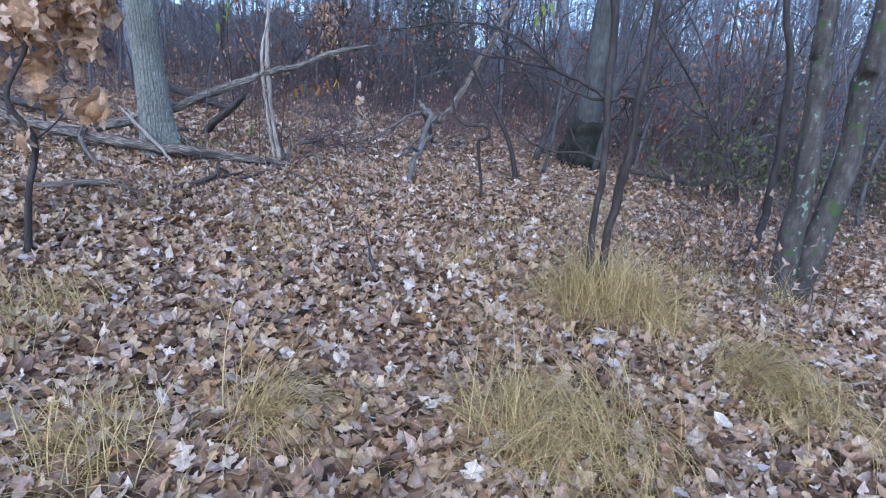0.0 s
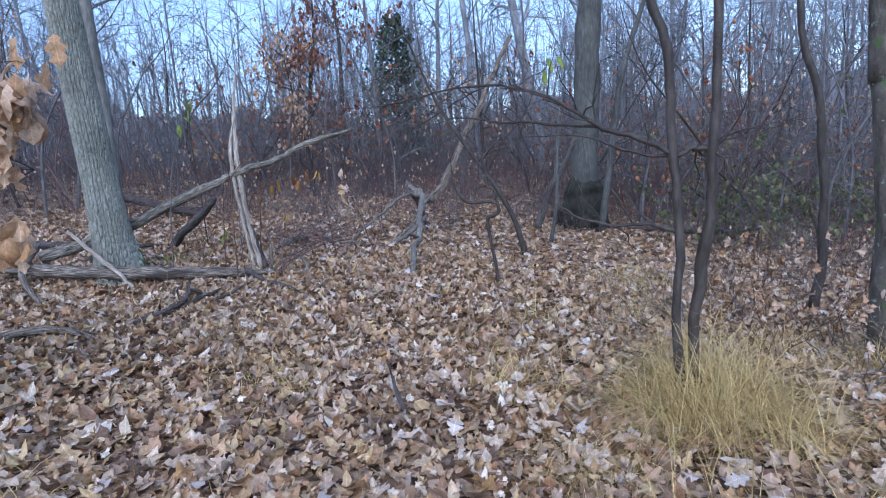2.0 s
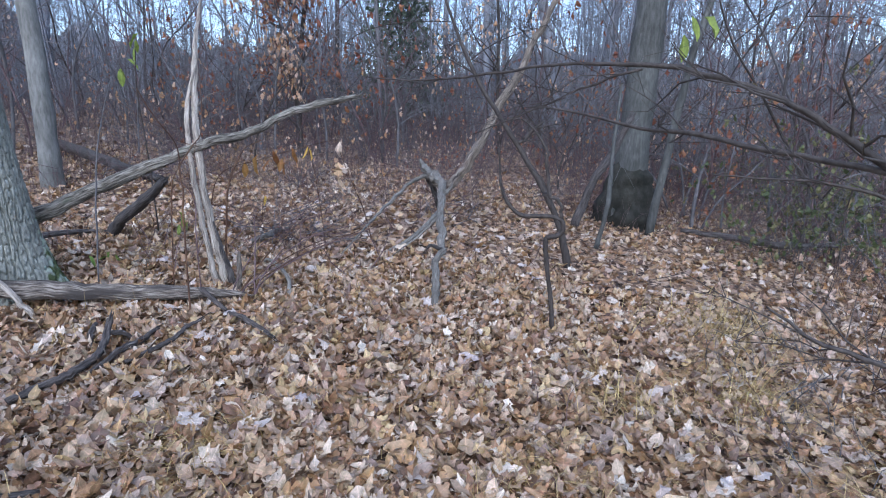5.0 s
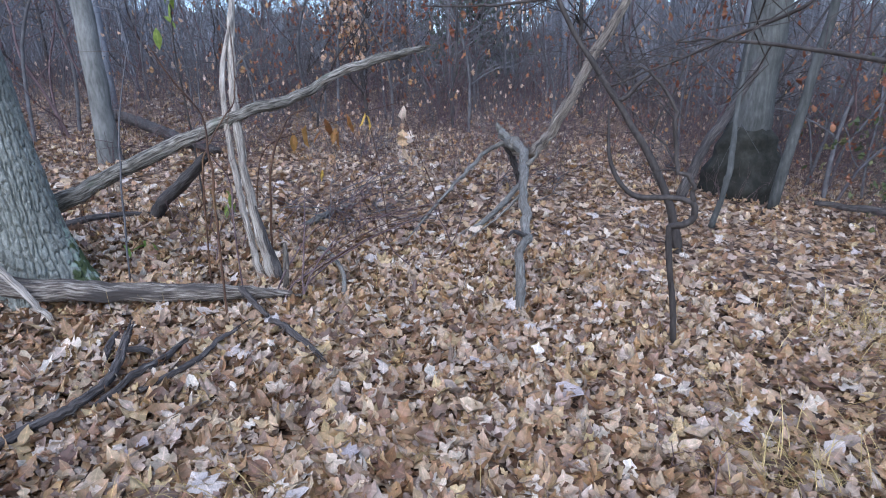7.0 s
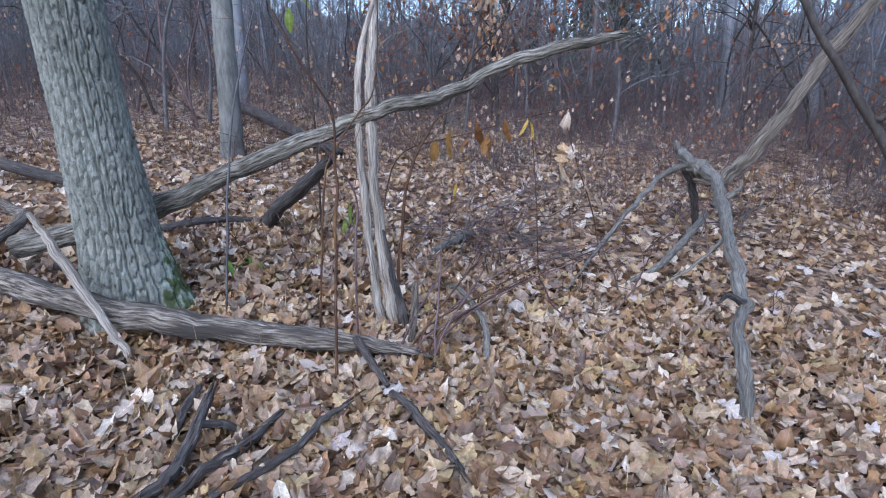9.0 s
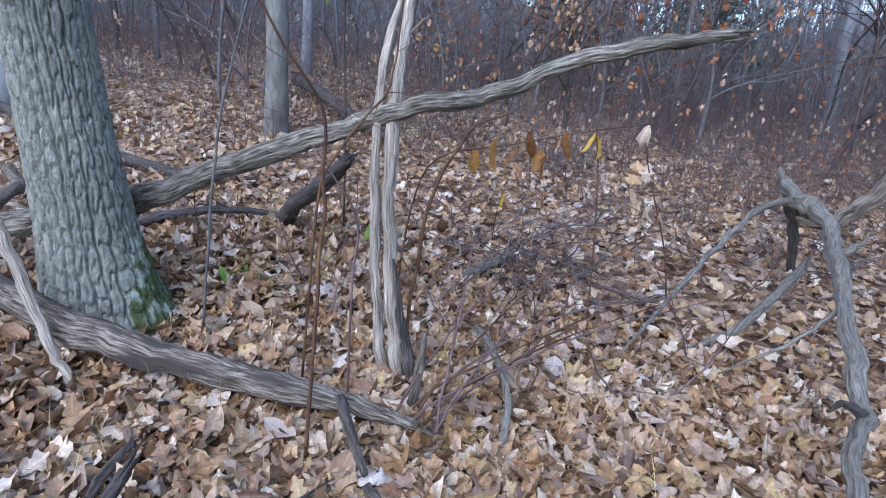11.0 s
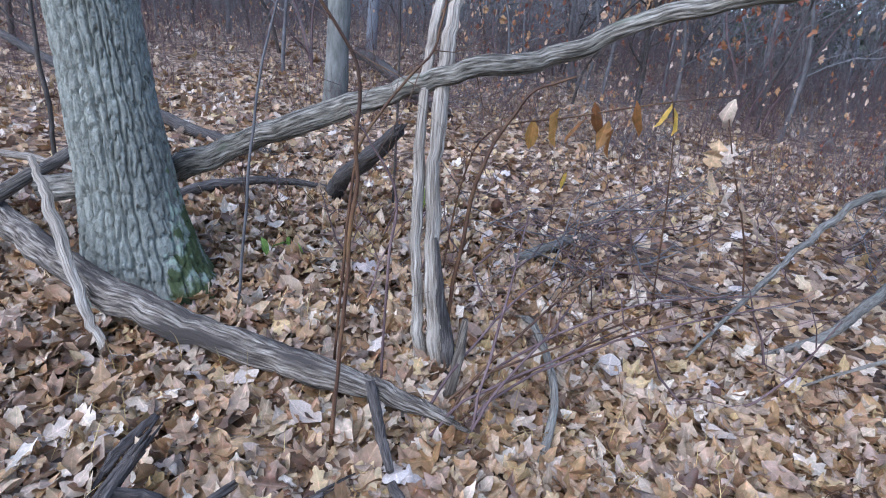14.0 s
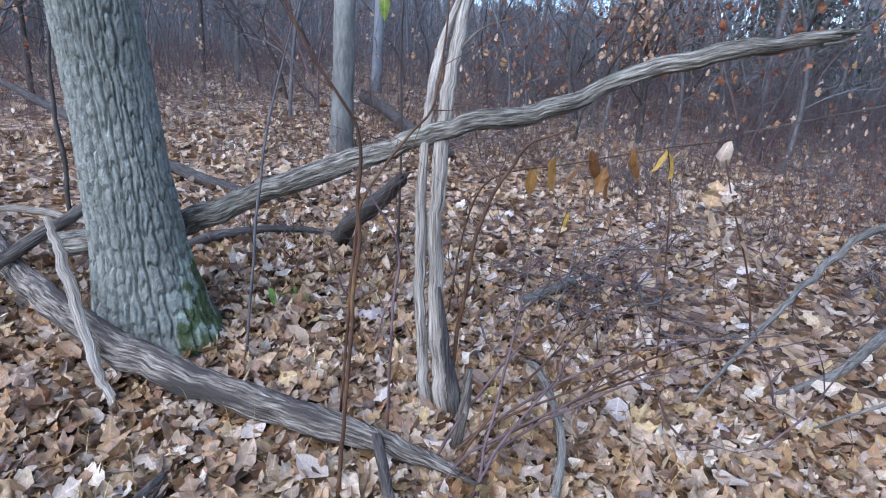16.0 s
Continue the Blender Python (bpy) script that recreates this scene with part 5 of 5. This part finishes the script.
ground_stick("bent_limb", [(-4.5, 3.55, 0.03), (-4.23, 3.64, 0.05), (-3.99, 3.85, 0.09), (-3.78, 3.94, 0.06), (-3.53, 3.93, 0.03)], [0.03, 0.035, 0.034, 0.028, 0.016], DEAD_WOOD, "bent grey limb lying on leaf litter", 25, 12)
ground_stick("dark_stick", [(-3.45, 2.85, 0.02), (-3.27, 3.03, 0.03), (-3.2, 3.31, 0.02)], [0.016, 0.02, 0.012], DARK_WOOD, "dark wet stick among leaves", 26)
ground_stick("dark_stick", [(-3.29, 3.75, 0.02), (-3.06, 3.70, 0.03), (-2.9, 3.78, 0.02)], [0.02, 0.026, 0.018], DARK_WOOD, "short dark stick among leaves", 27)
ground_stick("grey_limb", [(-6.2, 5.5, 0.2), (-5.7, 5.4, 0.22), (-5.3, 5.2, 0.3), (-4.95, 4.7, 0.2), (-4.5, 4.42, 0.06)], [0.035, 0.036, 0.034, 0.03, 0.016], DEAD_WOOD, "grey dead limb resting on the fallen log", 28, 12)
ground_stick("pale_limb", [(-6.2, 5.04, 0.14), (-5.95, 5.2, 0.15), (-5.6, 5.36, 0.13)], [0.02, 0.026, 0.012], PALE_WOOD, "pale splintered dead limb by the oak", 30)
ground_stick("upright_stick", [(-1.2, 3.36, 0.0), (-1.24, 3.34, 0.1), (-1.28, 3.38, 0.2)], [0.012, 0.014, 0.008], DARK_WOOD, "short dark stick poking from the leaves", 31)
dead_limb("leaning_pole", [([(-0.6, 9.1, 0.6), (-0.42, 9.1, 1.1), (-0.2, 9.17, 1.5), (0.0, 9.2, 1.9)], [0.06, 0.055, 0.05, 0.04])], DARK_WOOD, "thick dark pole leaning on the flared tree", "log", 14, 32)
dead_limb("thin_pole", [([(-0.42, 8.29, 0.5), (-0.33, 8.27, 0.98), (-0.30, 8.4, 1.51), (-0.25, 8.5, 2.2)], [0.03, 0.026, 0.022, 0.016])], DULL_BARK, "thin grey pole leaning before the tree", "branch", 12, 33)
dead_limb("distant_log", [([(0.75, 9.5, 0.5), (1.3, 9.3, 0.47), (1.8, 9.2, 0.42), (2.5, 9.3, 0.42)], [0.03, 0.045, 0.045, 0.03])], DARK_WOOD, "dark log lying across the brush", "log", 12, 34)


def twig_pile(cx, cy, count, seed, label, long=0.9, rise=0.12):
    """A loose heap of dead twigs."""
    rng = np.random.default_rng(seed)
    ob = thing("twig_pile", (cx, cy, gz(cx, cy)), label, "brush pile")
    for k in range(count):
        x, y = cx + rng.normal(0, 0.22), cy + rng.normal(0, 0.35)
        a = rng.normal(0.9, 0.9) if k % 3 else rng.uniform(0, 6.28)
        geo = Geo()
        twigs(geo, (x, y, gz(x, y) + abs(rng.normal(0.05, 0.05))), (math.cos(a), math.sin(a), rng.normal(rise, 0.2)), rng.uniform(0.3, long), rng.uniform(0.0025, 0.007), rng, 1, 4, 0.3, 0.02, 4)
        part("twig", geo, GREY_TWIG if k % 2 else RED_TWIG, ob)


twig_pile(-3.4, 7.2, 60, 77, "loose heap of dead grey and reddish twigs")
twig_pile(-6.6, 9.0, 46, 78, "tangle of dead grey branches up the slope", 1.4, 0.3)
twig_pile(-2.2, 8.7, 34, 79, "tangle of dead twigs behind the arched limb", 1.0, 0.4)


def leafy_twig(name, stem, r, leaves, mat, size, label, seed, stem_mat=None, shapes=NARROW):
    """A thin stem with a few dead leaves that hang from it, each a part of its own."""
    rng = np.random.default_rng(seed)
    ob = thing(name, stem[0], label, "twig")
    geo = Geo()
    tube(geo, stem, [r, r * 0.5], 5, 4, 0.1, seed)
    part("stem", geo, stem_mat or CANE, ob)
    for at in leaves:
        lf = many_leaves("leaf", np.array([at], float), np.array([size * rng.uniform(0.8, 1.25)]), mat, rng, parent=ob, hang=True, shapes=shapes)
    return ob


leafy_twig("hanging_leaf_twig", [(-3.75, 6.3, 0.72), (-3.7, 6.32, 1.2), (-3.60, 6.36, 1.45), (-3.30, 6.47, 1.55), (-3.01, 6.59, 1.64), (-2.77, 6.68, 1.70)], 0.005,
    [(-3.44, 6.42, 1.46), (-3.35, 6.45, 1.5), (-3.28, 6.48, 1.5), (-3.21, 6.51, 1.54), (-3.18, 6.52, 1.5), (-3.15, 6.53, 1.47), (-3.08, 6.56, 1.57)], RUST_LEAF, 0.13, "bare twig hung with drooping brown leaves", 61)
leafy_twig("yellow_leaf_twig", [(-2.9, 6.75, 0.68), (-2.93, 6.7, 1.2), (-2.95, 6.65, 1.5), (-2.97, 6.6, 1.66)], 0.004, [(-2.95, 6.61, 1.58), (-2.99, 6.60, 1.6)], YELLOW_LEAF, 0.095, "thin twig with bright yellow leaves", 62)
leafy_twig("yellow_leaf_twig", [(-3.85, 7.42, 0.8), (-3.84, 7.43, 1.0), (-3.82, 7.45, 1.12)], 0.004, [(-3.82, 7.45, 1.05)], YELLOW_LEAF, 0.11, "small seedling with one large yellow leaf", 63)
leafy_twig("pale_leaf_sapling", [(-2.68, 7.38, 0.7), (-2.75, 7.36, 1.01), (-2.88, 7.32, 1.36), (-2.96, 7.30, 1.6)], 0.006,
    [(-2.97, 7.29, 1.56), (-2.96, 7.30, 1.39), (-2.91, 7.31, 1.41), (-2.95, 7.30, 1.25), (-2.84, 7.33, 1.30), (-2.88, 7.32, 1.19), (-2.79, 7.35, 1.14), (-2.88, 7.32, 1.09), (-2.72, 7.37, 1.07)], leaf_material("bleached_leaves", [(0.6, 0.46, 0.34), (0.66, 0.56, 0.47), (0.56, 0.36, 0.18), (0.62, 0.5, 0.4)], 0.5, 0.3, per="object"), 0.135, "thin sapling with pale bleached leaves", 64, None, LEAVES[:3] + LEAVES[7:8])
leafy_twig("green_leaf_twig", [(-4.35, 5.75, 0.75), (-4.33, 5.77, 0.84), (-4.28, 5.8, 0.9)], 0.003, [(-4.3, 5.78, 0.84), (-4.25, 5.8, 0.86), (-4.33, 5.72, 0.83), (-4.22, 5.84, 0.82)], LIGHT_GREEN, 0.1, "small green fern frond at the oak foot", 65)
leafy_twig("green_leaf_sapling", [(-4.42, 6.6, 0.78), (-4.45, 6.62, 1.5), (-4.5, 6.64, 2.1), (-4.46, 6.64, 2.5)], 0.008, [(-4.48, 6.64, 2.39), (-4.42, 6.6, 2.44), (-4.54, 6.68, 2.32), (-4.46, 6.62, 2.5), (-4.6, 6.6, 2.2)], GREEN_LEAF, 0.13, "thin sapling with a few green leaves on top", 67, DARK_BARK)
leafy_twig("green_leaf_branch", [(-0.62, 4.05, 1.99), (-0.55, 4.4, 2.1), (-0.45, 4.8, 2.2), (-0.40, 5.17, 2.34)], 0.005, [(-0.40, 5.17, 2.29), (-0.33, 5.17, 2.3), (-0.45, 5.15, 2.2)], GREEN_LEAF, 0.12, "thin branch with a few yellow-green leaves", 68, DARK_BARK)
leafy_twig("green_leaf_twig", [(-4.2, 6.6, 0.78), (-4.18, 6.62, 0.95), (-4.15, 6.6, 1.05)], 0.003, [(-4.17, 6.6, 0.98), (-4.2, 6.63, 1.02), (-4.12, 6.58, 0.94), (-4.2, 6.58, 0.9)], GREEN_LEAF, 0.1, "low seedling with yellow-green leaves", 66)


def beech_sapling():
    """The young tree at the edge of the path that keeps its tan leaves."""
    rng = np.random.default_rng(88)
    ob = thing("leafy_sapling", (-3.33, 2.66, gz(-3.33, 2.66)), "young sapling with large tan leaves still hanging", "sapling")
    geo = Geo()
    tube(geo, [(-3.33, 2.66, 0.36), (-3.29, 2.70, 0.8), (-3.25, 2.76, 1.13), (-3.32, 2.68, 1.39), (-3.23, 2.79, 1.75), (-3.3, 2.75, 2.3), (-3.25, 2.8, 2.9)], [0.024, 0.02, 0.018, 0.015, 0.012, 0.008, 0.004], 9, 5, 0.1, 3)
    part("trunk", geo, DARK_BARK, ob)
    ends = []
    for pts in ([(-3.25, 2.76, 1.13), (-3.17, 2.86, 1.25), (-3.1, 2.95, 1.4)], [(-3.32, 2.68, 1.39), (-3.5, 2.6, 1.5), (-3.7, 2.6, 1.7)], [(-3.23, 2.79, 1.75), (-3.10, 2.96, 1.84), (-2.96, 3.13, 1.7)], [(-3.28, 2.76, 1.6), (-3.4, 2.9, 1.65), (-3.5, 3.1, 1.6)], [(-3.26, 2.78, 2.0), (-3.1, 2.9, 2.2), (-3.0, 3.0, 2.2)], [(-3.3, 2.75, 2.2), (-3.5, 2.7, 2.4), (-3.6, 2.8, 2.4)]):
        geo = Geo()
        tube(geo, pts, [0.007, 0.003], 5, 4, 0.1, 4)
        for k in range(4):
            ends += twigs(geo, np.array(pts[1 + k % 2], float), rng.normal(0, 0.7, 3), 0.22, 0.003, rng, 1, 4)
        ends += [np.array(pts[2]), np.array(pts[1])]
        part("branch", geo, DARK_BARK, ob)
    for pts in ([(-3.24, 2.79, 1.85), (-3.14, 2.9, 2.0), (-3.02, 3.0, 2.02)], [(-3.24, 2.79, 1.8), (-3.2, 2.86, 1.92), (-3.12, 2.94, 1.88)]):
        geo = Geo()
        tube(geo, pts, [0.006, 0.003], 5, 4, 0.1, 6, kink=0.5)
        for k in range(9):
            ends += twigs(geo, np.array(pts[1 + k % 2], float), rng.normal(0, 0.7, 3), 0.17, 0.002, rng, 1, 3) * 2
        part("branch", geo, DARK_BARK, ob)
    e = np.array(ends)
    for k in range(280):
        at = e[rng.integers(0, len(e))] + rng.normal(0, 0.04, 3)
        many_leaves("leaf", at[None], np.array([rng.uniform(0.11, 0.2)]), ONE_TAN_LEAF, rng, parent=ob, hang=True)


beech_sapling()


def far_oak():
    """A red-leaved young oak and a dark evergreen beyond the shrubs."""
    t = bare_tree("red_leaf_oak", "young oak with red-brown leaves still hanging", 5.6, 0.06, 95, DARK_BARK, 24, leaves=2400, leaf_mat=RED_LEAF, first=0.2)
    t["group"] = ""
    place(t, -6.1, 13.4, 1.0, 0.4, False)
    t = bare_tree("tan_leaf_oak", "small oak with orange-tan leaves still hanging", 3.2, 0.035, 96, DARK_BARK, 16, leaves=420, leaf_mat=TAN_LEAF, first=0.15)
    t["group"] = ""
    place(t, -5.3, 11.8, 1.0, 1.4, False)
    rng = np.random.default_rng(97)
    e = bare_tree("evergreen_tree", "dark green evergreen among the bare trees", 5.5, 0.08, 98, DARK_BARK, 34, first=0.12)
    n = 2600
    h = rng.uniform(0.4, 5.4, n)
    rad = (1.9 * (1 - h / 6.2) + 0.1) * np.sqrt(rng.uniform(0.05, 1, n)) * (1 + 0.25 * np.sin(h * 7))
    a = rng.uniform(0, 6.28, n)
    many_leaves("foliage", np.stack([rad * np.cos(a), rad * np.sin(a), h], -1), rng.uniform(0.1, 0.2, n), EVERGREEN, rng, 0.9, parent=e, shapes=LEAVES[7:8])
    e["group"] = ""
    place(e, -5.2, 19.0, 0.95, 0, False)


far_oak()


# ---- pale leaves that stand out on the litter ----
def pale_leaf_kinds():
    out = []
    rng = np.random.default_rng(5)
    for k in range(4):
        v, f = leaf_shape("oak" if k else "oval", 0.9 - 0.4 * k, 0.5)
        me = bpy.data.meshes.new("fallen_leaf")
        me.from_pydata((v * (1.25, 1, 0.8)).tolist(), [], [tuple(int(i) for i in q) for q in f])
        me.polygons.foreach_set("use_smooth", np.ones(len(f), dtype=bool))
        layer = me.uv_layers.new(name="UVMap")
        layer.data.foreach_set("uv", v[np.array(f).ravel(), :2].astype(np.float32).ravel())
        me.materials.append(PALE_LEAF)
        out.append(me)
    return out


def scatter_pale_leaves():
    rng = np.random.default_rng(99)
    kinds = pale_leaf_kinds()
    known = [(-2.87, 6.31, 0.14), (-3.95, 6.01, 0.15), (-3.16, 6.52, 0.12), (-3.75, 5.13, 0.11), (-2.94, 4.33, 0.14), (-2.6, 4.27, 0.16), (-1.9, 2.62, 0.10), (-0.35, 3.34, 0.13), (-1.45, 5.25, 0.14), (-3.0, 2.88, 0.11)]
    spots = known + [(rng.uniform(-6, 2.2), rng.uniform(1.2, 8.5), rng.uniform(0.07, 0.13)) for _ in range(230)]
    for k, (x, y, s) in enumerate(spots):
        ob = new("fallen_leaf", kinds[k % 4])
        ob.matrix_basis = Matrix.Translation((x, y, gz(x, y) + 0.045)) @ Euler((rng.normal(0, 0.2), rng.normal(0, 0.2), rng.uniform(0, 6.28))).to_matrix().to_4x4() @ Matrix.Scale(s, 4)
        tagged(ob, "pale dry leaf lying underside up on litter", "leaf", "pale fallen leaves")


scatter_pale_leaves()
